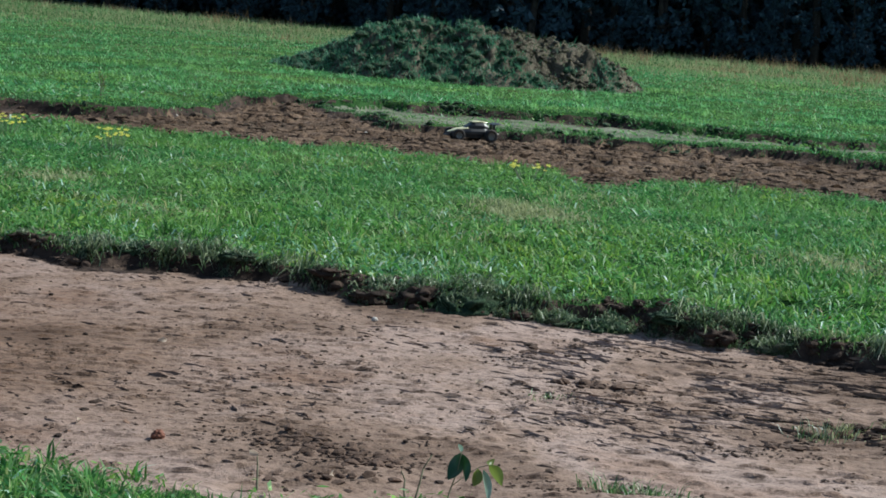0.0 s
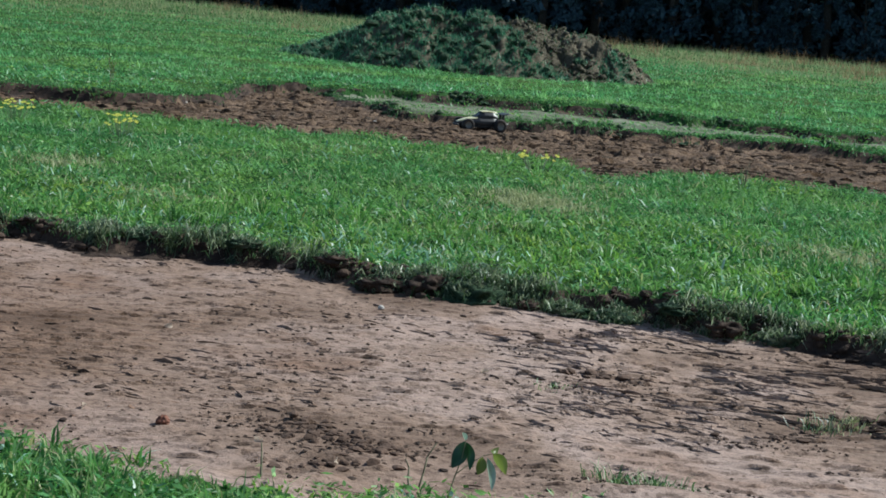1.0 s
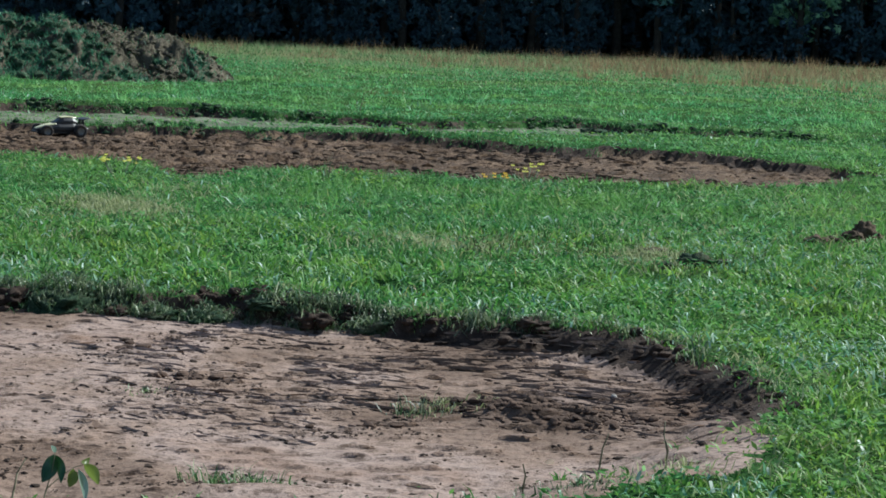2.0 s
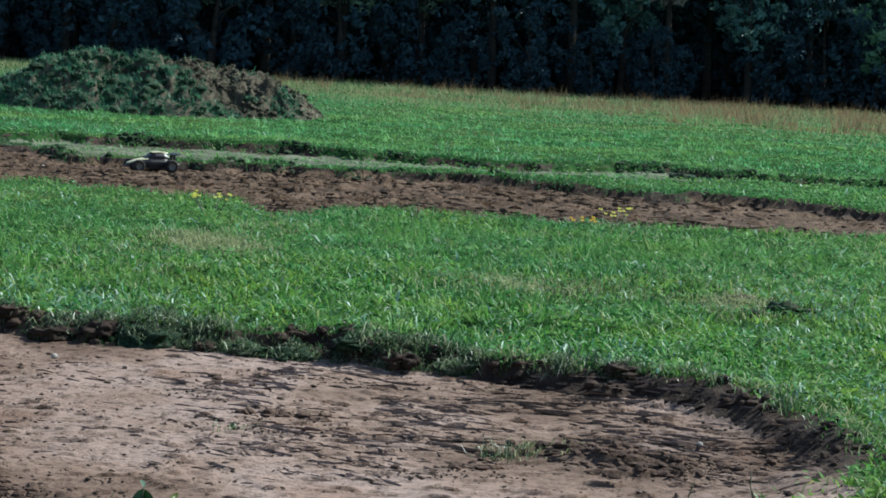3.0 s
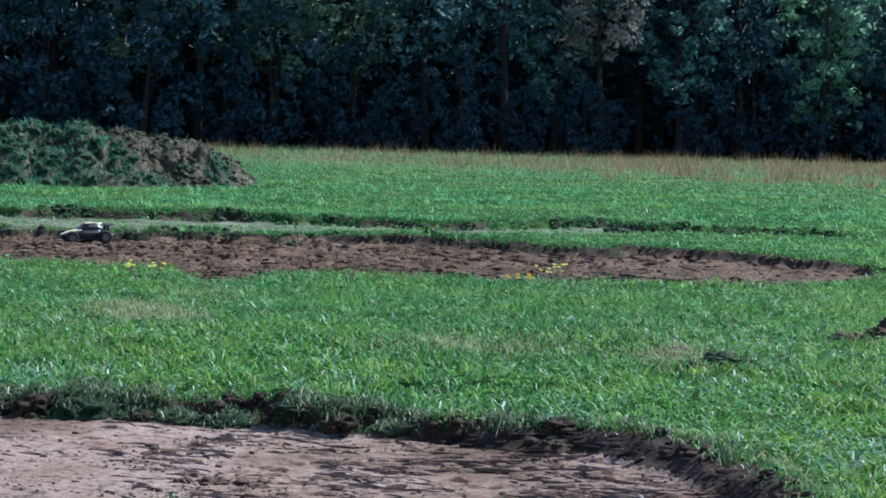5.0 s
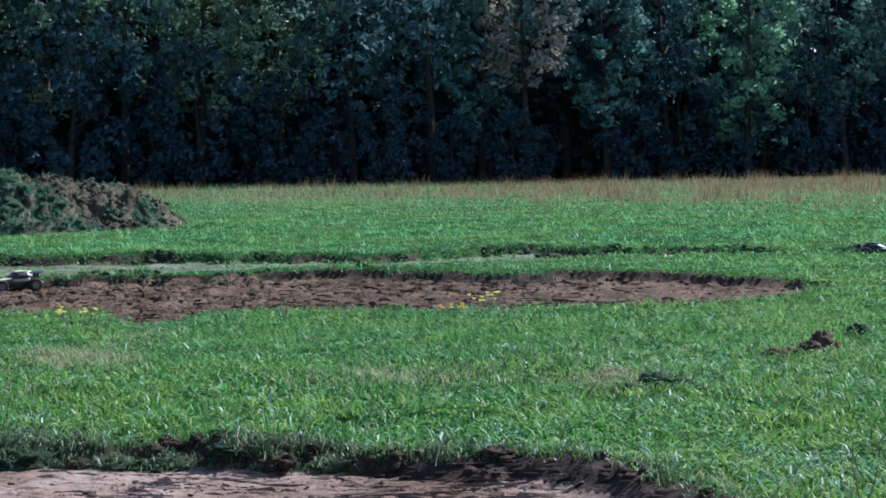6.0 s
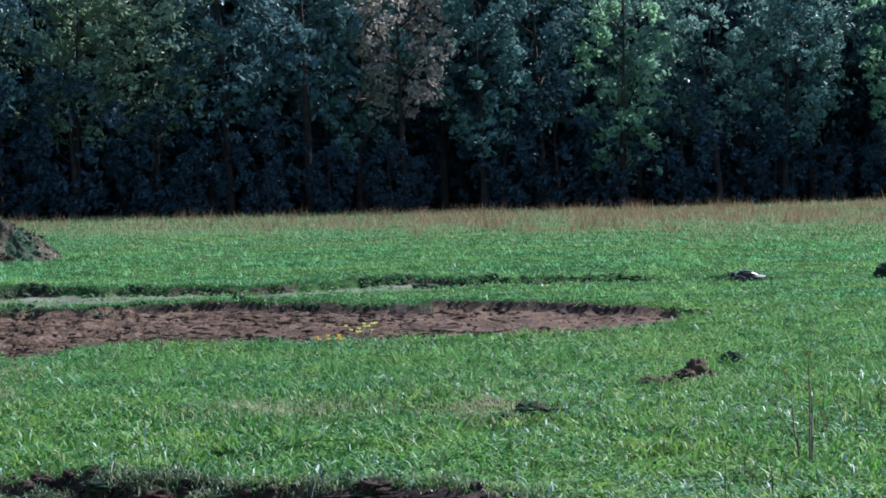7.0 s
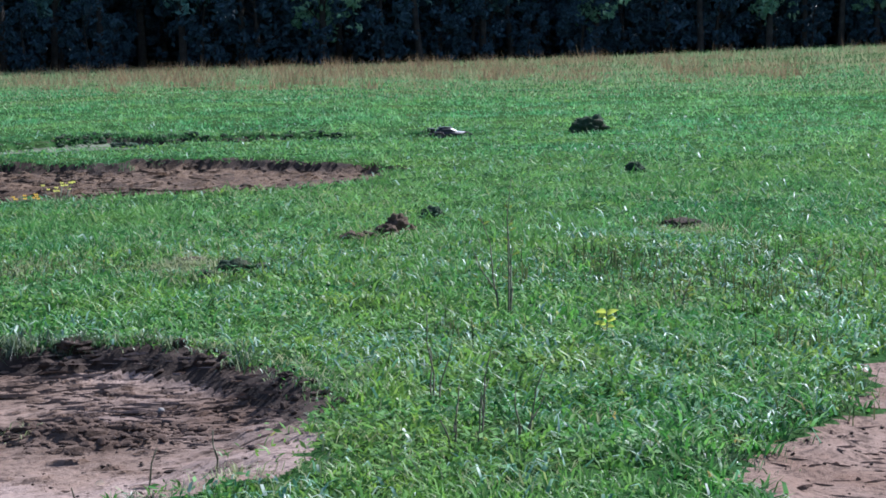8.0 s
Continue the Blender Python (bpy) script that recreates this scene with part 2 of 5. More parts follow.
# outlines on the plan: the bare near bend, the bare patch beside it, the far lane and the thin lane behind it
PIT = [(-7.0, 12.4), (-2.58, 11.65), (-1.7, 11.4), (-0.7, 11.1), (-0.05, 10.75), (0.65, 10.6), (1.2, 10.6), (1.55, 10.35), (2.0, 9.95), (2.6, 9.75), (2.95, 9.2), (3.1, 8.5), (3.02, 7.75), (2.72, 7.08), (2.4, 6.62), (2.05, 6.38), (1.75, 6.14), (1.2, 5.98), (0.5, 5.88), (0.0, 5.8), (-0.5, 6.02), (-1.1, 6.02), (-2.2, 5.95), (-7.0, 5.8)]
PATCH = [(6.6, 8.6), (5.75, 7.6), (5.1, 6.9), (4.45, 6.42), (4.0, 6.05), (3.7, 5.7), (3.5, 5.2), (4.5, 4.0), (8.0, 4.2), (8.4, 9.0)]
LANE = [(-12, 21.8), (-5.0, 21.8), (-3.6, 21.6), (-2.6, 21.2), (-1.7, 20.9), (-0.9, 20.9), (0.0, 20.2), (0.9, 19.8), (1.45, 18.1), (2.2, 19.4), (3.2, 19.0), (5.0, 18.8), (6.3, 18.5), (7.3, 19.0), (8.6, 20.3), (9.2, 21.0), (9.1, 22.0), (8.3, 23.1), (7.6, 23.9), (6.7, 24.3), (5.5, 25.1), (4.5, 25.8), (3.4, 26.2), (2.7, 25.9), (1.6, 25.8), (0.5, 26.1), (-0.8, 26.2), (-1.5, 27.8), (-2.1, 30.0), (-2.8, 29.8), (-3.3, 28.2), (-3.2, 26.4), (-3.5, 24.9), (-4.2, 24.4), (-5.0, 24.4), (-12, 24.5)]
THIN = [(-1.9, 30.2), (-1.4, 27.9), (-0.7, 26.3), (0.6, 26.4), (1.6, 26.2), (2.7, 26.6), (3.6, 27.0), (4.6, 27.0), (6.0, 26.9), (7.5, 27.3), (8.6, 28.1), (10.5, 28.0), (12.0, 27.5), (12.7, 27.8), (11.0, 28.6), (9.5, 28.8), (8.6, 29.2), (8.1, 30.2), (6.8, 29.7), (5.3, 29.0), (4.6, 29.4), (3.9, 29.8), (3.0, 29.8), (2.2, 30.4), (1.4, 31.0), (0.5, 30.8), (-0.8, 30.7)]


def thin_middle(x):
    """The middle line of the thin lane: only its far side is cut and dark."""
    return np.interp(x, [-2, 8, 9.5, 11, 12.6], [28.4, 28.4, 28.45, 28.2, 27.75])


def warped(x, y):
    return x + 0.22 * (fbm(x * 2.3, y * 2.3, 5, 3) - 0.5) + 0.10 * smooth(18, 12, y) * (vnoise(x * 9, y * 9, 6) - 0.5), y + 0.34 * (fbm(x * 2.1, y * 2.1, 8, 3) - 0.5) + 0.16 * smooth(18, 12, y) * (vnoise(x * 8, y * 8, 9) - 0.5)


def regions(x, y):
    wx, wy = warped(x, y)
    ragged = 0.26 * (fbm(x * 3.1, y * 1.6, 12, 3) - 0.5) * smooth(7.6, 9.0, y)
    far = smooth(22.5, 24.5, y) * (0.9 * (fbm(x * 0.8, y * 0.3, 14, 3) - 0.5) + 0.5 * (fbm(x * 3.0, y * 0.8, 15, 2) - 0.5))
    near = 0.5 * (1 - smooth(21.5, 22.5, y)) * (fbm(x * 2.2, y * 0.8, 16, 3) - 0.5)
    return inside(wx, wy, PIT) + ragged, inside(wx, wy, PATCH) + 0.45 * (fbm(x * 2.6, y * 2.2, 13, 4) - 0.5), inside(wx, wy, LANE) + far + near, inside(wx, wy, THIN) + far


def lugs(x, y, pitch, wide, slant, seed, share, bend=0.3):
    """Rows of soil bars left by lugged tyres: each bar stands up steeply on its near side and slopes off behind."""
    v = (y + slant * x + bend * (fbm(x * 1.1, y * 0.9, seed, 3) - 0.5) + 0.9 * pitch * (fbm(x * 7, y * 4, seed + 2, 3) - 0.5)) / pitch
    row = np.floor(v)
    u = (x - 0.6 * y + 0.25 * (fbm(x * 1.7, y * 1.7, seed + 5, 2) - 0.5)) / wide + 7 * hashed(row, row * 0, seed + 3)
    col = np.floor(u)
    rise = 0.03 + 0.30 * hashed(row, col, seed + 4)
    s = np.clip((v - row - rise) / (1 - rise), 0, 1)
    ends = 0.5 * hashed(row, col, seed + 6)
    f = u - col
    bar = smooth(0, 0.12, s) * (1 - s) ** 1.2 * smooth(0, 0.2 + ends, f) * smooth(1, 0.95 - 0.1 * ends, f)
    return bar * (0.25 + 0.75 * hashed(row, col, seed + 7)) * (hashed(row, col, seed + 8) < share)


def plates(x, y):
    """Tread bars, thin crusts and nicks of the packed soil."""
    calm = smooth(0.40, 0.58, fbm(x * 0.9, y * 0.8, 38, 3))
    band = smooth(-0.1, 0.5, x) * smooth(10.5, 10.0, y) * smooth(6.2, 6.8, y)
    # the tyre went round the bend twice: two tracks, and smoother soil between them
    tracks = band * smooth(0.30, 0.46, fbm(x * 1.1 + 3, y * 1.0, 53, 3))
    end = smooth(2.1, 2.5, x) * smooth(6.5, 6.8, y)
    big = lugs(x, y, 0.15, 0.17, 0.30, 120, 0.9 * np.maximum(tracks, end))
    mid = lugs(x, y, 0.12, 0.13, 0.18, 140, 0.26 + 0.42 * calm)
    fine = lugs(x, y, 0.075, 0.08, 0.22, 160, 0.34 + 0.34 * calm, 0.5)
    left = smooth(0.4, -0.4, x)
    return 0.022 * big + (0.010 + 0.007 * left) * mid * (1 - 0.5 * tracks) + (0.008 + 0.006 * left) * fine


def furrows(x, y):
    """The clods and bars of the far lane, coarser and closer together."""
    rough = smooth(0.36, 0.56, fbm(x * 0.5, y * 0.45, 54, 3))
    return 0.060 * lugs(x, y, 0.62, 0.34, 0.25, 180, 0.35 + 0.5 * rough) + 0.040 * lugs(x, y, 0.36, 0.22, 0.2, 200, 0.3 + 0.4 * rough)


def height(x, y, reg=None):
    """The lie of the land."""
    pit, patch, lane, thin = reg if reg is not None else regions(x, y)
    z = 0.05 * (fbm(x * 0.35, y * 0.35, 21, 3) - 0.5) + 0.03 * (fbm(x * 2.2, y * 2.2, 22, 3) - 0.5)
    soft = np.where(y < 7.6, 0.55, 0.13 + 0.25 * smooth(1.9, 2.8, x))
    d_pit = smooth(0, 1, (pit + 0.10 * (fbm(x * 7, y * 7, 24, 3) - 0.5)) / soft)
    d_patch = smooth(-0.05, 0.3, patch)
    d_lane = smooth(0, 0.13, lane) * smooth(18.2, 21.5, y)
    d_thin = smooth(0, 0.12, thin)
    z = z + (0.02 + 0.025 * smooth(0.3, 1.0, x) * smooth(1.9, 1.4, x)) * np.exp(-((pit + 0.10) / 0.15) ** 2) * np.clip(3.0 * fbm(x * 3.2, y * 2.5, 26, 3) - 0.95, 0, 1.3) * smooth(7.4, 8.2, y) + 0.05 * np.exp(-((lane + 0.2) / 0.22) ** 2) * smooth(0.4, 0.6, fbm(x * 1.1, y * 0.4, 27, 3)) * smooth(20, 24, y) + 0.06 * np.exp(-((thin + 0.2) / 0.2) ** 2) * smooth(0, 1, y - thin_middle(x))
    z = z - (0.085 + 0.02 * smooth(0.3, 1.2, x)) * d_pit - 0.05 * d_patch - 0.09 * d_lane - 0.075 * d_thin * (1 - d_lane) * smooth(-0.9, 0.1, y - thin_middle(x))
    # crusts, tread bars and clods of the bare soil
    bare = np.maximum(d_pit, d_patch)
    z = z + bare * (0.012 * (fbm(x * 4.5, y * 4.5, 31, 4) - 0.5) + plates(x, y))
    z = z + d_lane * (furrows(x, y) - 0.02 + 0.03 * (fbm(x * 3.5, y * 2.6, 41, 4) - 0.5) + 0.025 * smooth(0.58, 0.64, fbm(x * 9, y * 7, 43, 3)))
    # a low heap of soil by the tuft, and spoil near the grass
    z = z + 0.06 * np.exp(-(((x - 1.98 + 0.5 * (y - 7.95)) / 0.24) ** 2 + ((y - 7.95) / 0.26) ** 2)) * (0.5 + fbm(x * 9, y * 9, 44, 3))
    z = z + 0.02 * np.exp(-(((x + 0.3) / 0.22) ** 2 + ((y - 6.75) / 0.16) ** 2)) * (0.5 + fbm(x * 9, y * 9, 45, 3))
    z = z + 0.05 * np.exp(-(((x - 0.75) / 0.3) ** 2 + ((y - 6.55) / 0.12) ** 2)) * (0.5 + fbm(x * 9, y * 9, 46, 3))
    # hummocks of the turf
    z = z + 0.05 * (fbm(x * 3.3, y * 2.6, 23, 2) - 0.5) * (1 - np.maximum(bare, d_lane))
    # the overgrown hump beyond the lane's narrow end
    z = z + 0.04 * smooth(-3.3, -3.9, x) * smooth(24.3, 24.5, y) * smooth(29, 26, y)
    # the far field dips, and rises to both ends of the wood
    r, az = np.hypot(x, y), np.degrees(np.arctan2(x, y))
    z = z + smooth(45, 110, r) * (np.clip(0.5 * ((az - 11) / 23) ** 2, 0, 0.9) - 0.28 + 0.1 * smooth(24, 15, az))
    return z


def mesh_from(name, verts, faces, material, smooth_shade=True):
    """A mesh from arrays: verts (n, 3), faces (m, 3 or 4)."""
    verts, faces = np.asarray(verts, np.float32), np.asarray(faces, np.int32)
    me = bpy.data.meshes.new(name)
    m, k = faces.shape
    me.vertices.add(len(verts))
    me.vertices.foreach_set("co", verts.ravel())
    me.loops.add(m * k)
    me.loops.foreach_set("vertex_index", faces.ravel())
    me.polygons.add(m)
    me.polygons.foreach_set("loop_start", np.arange(0, m * k, k, dtype=np.int32))
    me.polygons.foreach_set("loop_total", np.full(m, k, np.int32))
    me.polygons.foreach_set("use_smooth", np.full(m, smooth_shade, bool))
    me.update(calc_edges=True)
    me.materials.append(material)
    return me


def part(name, bm, material, parent=None, label="", smooth_shade=True):
    """Links a bmesh as one mesh object, under a thing or a part."""
    me = bpy.data.meshes.new(name)
    bm.to_mesh(me)
    bm.free()
    me.polygons.foreach_set("use_smooth", np.full(len(me.polygons), smooth_shade, bool))
    me.materials.append(material)
    ob = new(name, me)
    ob.parent = parent
    return tagged(ob, label)


rng = np.random.default_rng(7)


# ---- the ground: one sheet, its bare stretches split off along shared edges ----
def steps(*spans):
    out = [spans[0][0]]
    for a, b, d in spans:
        n = max(1, round((b - a) / d))
        out += [a + (b - a) * (k + 1) / n for k in range(n)]
    return np.array(out)


far = [float(v) for v in 40 * 1.16 ** np.arange(0, 20)]
gx = np.concatenate([[-v for v in far[::-1]], steps((-40, -9, 1.6), (-9, -6, 0.2), (-6, -3.2, 0.09), (-3.2, 3.4, 0.027), (3.4, 10, 0.075), (10, 16, 0.2), (16, 40, 1.4))[1:], far[1:]])
gy = np.concatenate([[-v for v in far[::-1]], steps((-40, 4, 4), (4, 5.6, 0.2), (5.6, 11.8, 0.02), (11.8, 18.2, 0.18), (18.2, 30.2, 0.068), (30.2, 31.5, 0.1), (31.5, 60, 1.0), (60, 120, 3))[1:], [v + 90 for v in far[1:]]])
GX, GY = np.meshgrid(gx, gy)
GREG = regions(GX, GY)
GZ = height(GX, GY, GREG)
within = smooth(0.04, 0.2, np.maximum(GREG[0], GREG[1])) * (GY < 13)
within_lane = smooth(0.1, 0.4, GREG[2])
gverts = np.stack([GX.ravel(), (GY - 1.5 * plates(GX, GY) * within - 1.5 * furrows(GX, GY) * within_lane).ravel(), GZ.ravel()], 1)
nx, ny = len(gx), len(gy)
q = (np.arange(ny - 1)[:, None] * nx + np.arange(nx - 1)[None]).ravel()
gfaces = np.stack([q, q + 1, q + nx + 1, q + nx], 1)


def at_faces(v):
    return (v[:-1, :-1] + v[1:, :-1] + v[:-1, 1:] + v[1:, 1:]).ravel() / 4


c_pit, c_patch, c_lane, c_thin = (at_faces(v) for v in GREG)
f_pit, f_patch, f_lane = c_pit > 0.01, c_patch > 0.01, c_lane > 0.01
c_y = at_faces(GY)
c_x = at_faces(GX)
# faces of the cut banks, which get the soil colour with shade in it
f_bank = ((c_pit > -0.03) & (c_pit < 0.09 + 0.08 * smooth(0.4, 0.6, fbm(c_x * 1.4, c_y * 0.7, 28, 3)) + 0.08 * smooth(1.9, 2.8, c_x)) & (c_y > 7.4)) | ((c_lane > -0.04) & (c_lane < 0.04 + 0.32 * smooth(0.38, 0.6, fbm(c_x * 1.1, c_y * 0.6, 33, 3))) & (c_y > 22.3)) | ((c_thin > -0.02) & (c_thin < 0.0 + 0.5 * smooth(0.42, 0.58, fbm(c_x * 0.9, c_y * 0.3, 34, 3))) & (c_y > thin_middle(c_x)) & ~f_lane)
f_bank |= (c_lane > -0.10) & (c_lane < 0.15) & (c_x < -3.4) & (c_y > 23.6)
f_thin = (c_thin > 0.1) & ~f_lane & ~f_bank
f_pit, f_patch, f_lane = f_pit & ~f_bank, f_patch & ~f_bank, f_lane & ~f_bank
for name, mask, mat, label, cat in (
    ("ground", ~(f_pit | f_patch | f_lane | f_bank | f_thin), TURF, "wide grassy field of uneven green turf", "ground"),
    ("dirt_bend", f_pit, PIT_SOIL, "bare pale brown packed soil with tread marks, cut below the turf", "dirt track"),
    ("dirt_patch", f_patch & ~f_pit, PIT_SOIL, "small bare brown soil patch beside the grass", "dirt track"),
    ("soil_bank", f_bank, DARK_SOIL, "ragged cut bank of soil below the turf, shade put into its dark colour", "dirt bank"),
    ("thin_lane", f_thin, THIN_SOIL, "thin worn lane of pale grey-green trodden soil", "dirt track"),
    ("dirt_lane", f_lane & ~f_pit & ~f_patch, LANE_SOIL, "rough ploughed reddish-brown soil lane through the grass", "dirt track"),
):
    used, flat = np.unique(gfaces[mask], return_inverse=True)
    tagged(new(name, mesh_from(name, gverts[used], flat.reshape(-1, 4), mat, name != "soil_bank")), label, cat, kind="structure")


# ---- grass ----
def blades(name, x, y, z, h, w, lean, way, material, bent=True, droop=0.0):
    """Blades of grass as one mesh: each bends over towards its way."""
    n = len(x)
    turn = rng.uniform(0, math.tau, n)
    sx, sy = np.cos(turn) * w / 2, np.sin(turn) * w / 2
    lx, ly = np.cos(way) * lean * h, np.sin(way) * lean * h
    top = h * np.sqrt(np.clip(1 - np.minimum(lean, 0.97) ** 2, 0.06, 1))
    rows = [(x - sx, y - sy, z - 0.01), (x + sx, y + sy, z - 0.01)]
    if bent:
        rows += [(x + 0.36 * lx + sx * 0.8, y + 0.36 * ly + sy * 0.8, z + 0.62 * top), (x + 0.36 * lx - sx * 0.8, y + 0.36 * ly - sy * 0.8, z + 0.62 * top)]
    rows += [(x + lx, y + ly, z + top - droop * h)]
    k = len(rows)
    v = np.stack([np.stack(r, 1) for r in rows], 1).reshape(-1, 3)
    base = np.arange(n)[:, None] * k
    tri = [[0, 1, 2], [0, 2, 3], [3, 2, 4]] if bent else [[0, 1, 2]]
    f = np.concatenate([base + np.array(t)[None] for t in tri])
    return new(name, mesh_from(name, v, f, material))


def sow(n, r0, r1, power, az0=-16.5, az1=41.5):
    """Places over the field, ever thinner with distance."""
    e = 2 - power
    r = (rng.uniform(r0**e, r1**e, n)) ** (1 / e)
    az = np.radians(rng.uniform(az0, az1, n))
    return r * np.sin(az), r * np.cos(az), r


def thinning(x, y, reg):
    """The share of grass that stands, and how tall: bare soil, worn and dry spots."""
    pit, patch, lane, thin = reg
    keep = np.where((pit > 0.02) | (patch > 0.05) | (lane > 0.05), 0.0, 1.0)
    keep = keep * np.where(thin > 0.1, 0.3, 1.0) * smooth(0.06, -0.22, patch + 0.3 * (fbm(x * 6, y * 6, 52, 2) - 0.5))
    tall = np.where(thin > 0.05, 0.45, 1.0) * (1 - 0.5 * np.exp(-((pit + 0.03) / 0.1) ** 2))
    spots = [(0.60, 15.35, 0.38, 0.6, 0.04), (3.85, 12.5, 0.26, 0.45, 0.1), (2.7, 13.2, 0.5, 0.5, 0.4), (-3.0, 15.5, 0.3, 0.5, 0.7), (7.9, 13.0, 0.25, 0.3, 0.5), (6.0, 14.1, 0.3, 0.4, 0.5), (0.9, 5.85, 0.9, 0.35, 0.1), (1.75, 6.05, 0.5, 0.3, 0.2), (2.4, 6.65, 0.32, 0.32, 0.2), (-0.3, 6.0, 0.9, 0.25, 0.4), (5.9, 10.0, 0.35, 0.5, 0.7)]
    for cx, cy, rx, ry, left in spots:
        g = np.exp(-(((x - cx) / rx) ** 2 + ((y - cy) / ry) ** 2))
        keep, tall = keep * (1 - (1 - left) * g), tall * (1 - 0.55 * g)
    tall = tall * (1 - 0.4 * smooth(24, 25, y) * smooth(-1.6, -0.4, np.maximum(lane, thin)) * (y < 32))
    # stretches of the rim are trodden down to bare sods
    worn = np.exp(-((pit + 0.12) / 0.14) ** 2) * smooth(0.44, 0.56, fbm(x * 1.3, y * 0.5, 55, 3)) * (y > 7.8)
    keep, tall = keep * (1 - 0.85 * worn), tall * (1 - 0.4 * worn)
    # grass spills thinly over the near rim of the bare bend
    spill = smooth(0.5, 0.0, pit) * (y < 7.4) * (0.35 - 0.3 * smooth(0.6, 1.0, x)) * smooth(0.45, 0.6, fbm(x * 3, y * 3, 51, 3))
    keep = np.maximum(keep, np.where(pit > 0, spill, 0))
    return keep, tall


def meadow(name, n, r0, r1, power, bent, material, label, az0=-16.5, az1=41.5):
    x, y, r = sow(n, r0, r1, power, az0, az1)
    reg = regions(x, y)
    keep, tall = thinning(x, y, reg)
    clump = 0.3 * fbm(x * 1.6, y * 1.6, 61, 3) + 0.4 * fbm(x * 4.2, y * 3.4, 63, 2) + 0.3 * vnoise(x * 10, y * 10, 62)
    keep = keep * np.clip(-0.85 + 3.1 * clump, 0.04, 1)
    ok = rng.uniform(0, 1, n) < keep
    x, y, r, tall, clump = x[ok], y[ok], r[ok], tall[ok], clump[ok]
    reg = tuple(v[ok] for v in reg)
    z = height(x, y, reg)
    m = len(x)
    h = (0.05 + 0.075 * rng.uniform(0, 1, m) ** 1.5) * (0.05 + 1.65 * clump) * tall
    w = (0.0075 + 0.00040 * r) * rng.uniform(0.7, 1.4, m) * (1 + 0.45 * smooth(2.5, 4.5, x) * smooth(13, 9, y))
    way = rng.uniform(0, math.tau, m)
    lean = np.clip(rng.normal(0.9, 0.16, m), 0.1, 0.985)
    return tagged(blades(name, x, y, z, h, w, lean, way, material, bent), label, "grass", kind="stuff")


meadow("near_grass", 165000, 5.2, 14.5, 1.6, True, GRASS, "short uneven bright green meadow grass with shiny blades")
meadow("field_grass", 175000, 14.5, 25, 1.6, False, FIELD, "short green grass over the open field")
meadow("far_grass", 285000, 25, 76, 1.6, False, FAR_FIELD, "short grass over the far field, haze put into its pale green")


def tufts(name, n, r0, r1, power, each, tall, wide, bent, material, label, seed):
    """Tufts whose blades part from one root, standing over the lower grass."""
    cx, cy, r = sow(n, r0, r1, power)
    reg = regions(cx, cy)
    keep, low = thinning(cx, cy, reg)
    lush = fbm(cx * 0.8, cy * 0.55, seed, 3)
    ok = rng.uniform(0, 1, n) < keep * (0.15 + 0.85 * smooth(0.38, 0.58, lush))
    cx, cy, r, low, lush = cx[ok], cy[ok], r[ok], low[ok], lush[ok]
    cz = height(cx, cy, tuple(v[ok] for v in reg))
    m = len(cx) * each
    size = np.repeat(tall * (0.45 + 0.75 * rng.uniform(0, 1, len(cx)) ** 2) * low * (0.6 + 0.8 * lush), each)
    way = rng.uniform(0, math.tau, m)
    out = 0.25 * size * np.sqrt(rng.uniform(0, 1, m))
    x, y, z, r = np.repeat(cx, each) + out * np.cos(way), np.repeat(cy, each) + out * np.sin(way), np.repeat(cz, each), np.repeat(r, each)
    lean = np.clip(rng.normal(0.72, 0.2, m), 0.1, 0.98)
    return tagged(blades(name, x, y, z, size * rng.uniform(0.55, 1.15, m), (wide + 0.0003 * r) * rng.uniform(0.7, 1.4, m), lean, way + rng.normal(0, 0.5, m), material, bent, rng.uniform(0, 0.25, m)), label, "grass", kind="stuff")


def lying_blades(n, r0, r1, power, tall, material, label):
    """Long flat blades lying over the grass in swaths, sky glints put into their pale colour."""
    x, y, r = sow(n, r0, r1, power)
    reg = regions(x, y)
    keep, low = thinning(x, y, reg)
    swath = fbm(x * 1.1, y * 0.8, 66, 3)
    lank = np.maximum(np.exp(-((reg[0] + 0.55) / 0.5) ** 2), smooth(2.6, 4.6, x) * smooth(17, 11, y))
    ok = rng.uniform(0, 1, n) < keep * (0.06 + (0.15 + 0.8 * lank) * smooth(0.40, 0.60, swath))
    x, y, r, low = x[ok], y[ok], r[ok], low[ok]
    m = len(x)
    z = height(x, y, tuple(v[ok] for v in reg)) + 0.02
    tagged(blades("lying_blades", x, y, z, tall * rng.uniform(0.5, 1.2, m) * low, (0.0085 + 0.0004 * r) * rng.uniform(0.6, 1.4, m), np.clip(rng.normal(0.9, 0.1, m), 0.2, 0.98), rng.uniform(0, math.tau, m), material, True, rng.uniform(0, 0.45, m)), label, "grass", kind="stuff")


lying_blades(34000, 5.2, 15, 1.5, 0.105, GLINT_BLADE, "long grass blades lying over the meadow, glints put into their pale colour")
lying_blades(12000, 15, 36, 1.4, 0.13, GLINT_BLADE, "grass blades over the open field, glints put into their pale colour")
tufts("grass_tufts", 9000, 5.2, 15, 1.5, 13, 0.125, 0.0065, True, SHEEN, "taller shiny grass tufts in the meadow", 161)
tufts("field_tufts", 5000, 15, 25, 1.4, 10, 0.15, 0.010, False, SHEEN, "taller grass tufts over the open field", 162)
tufts("far_tufts", 6000, 25, 48, 1.4, 10, 0.16, 0.011, False, FAR_FIELD, "grass tufts over the far field, haze put into their pale colour", 163)


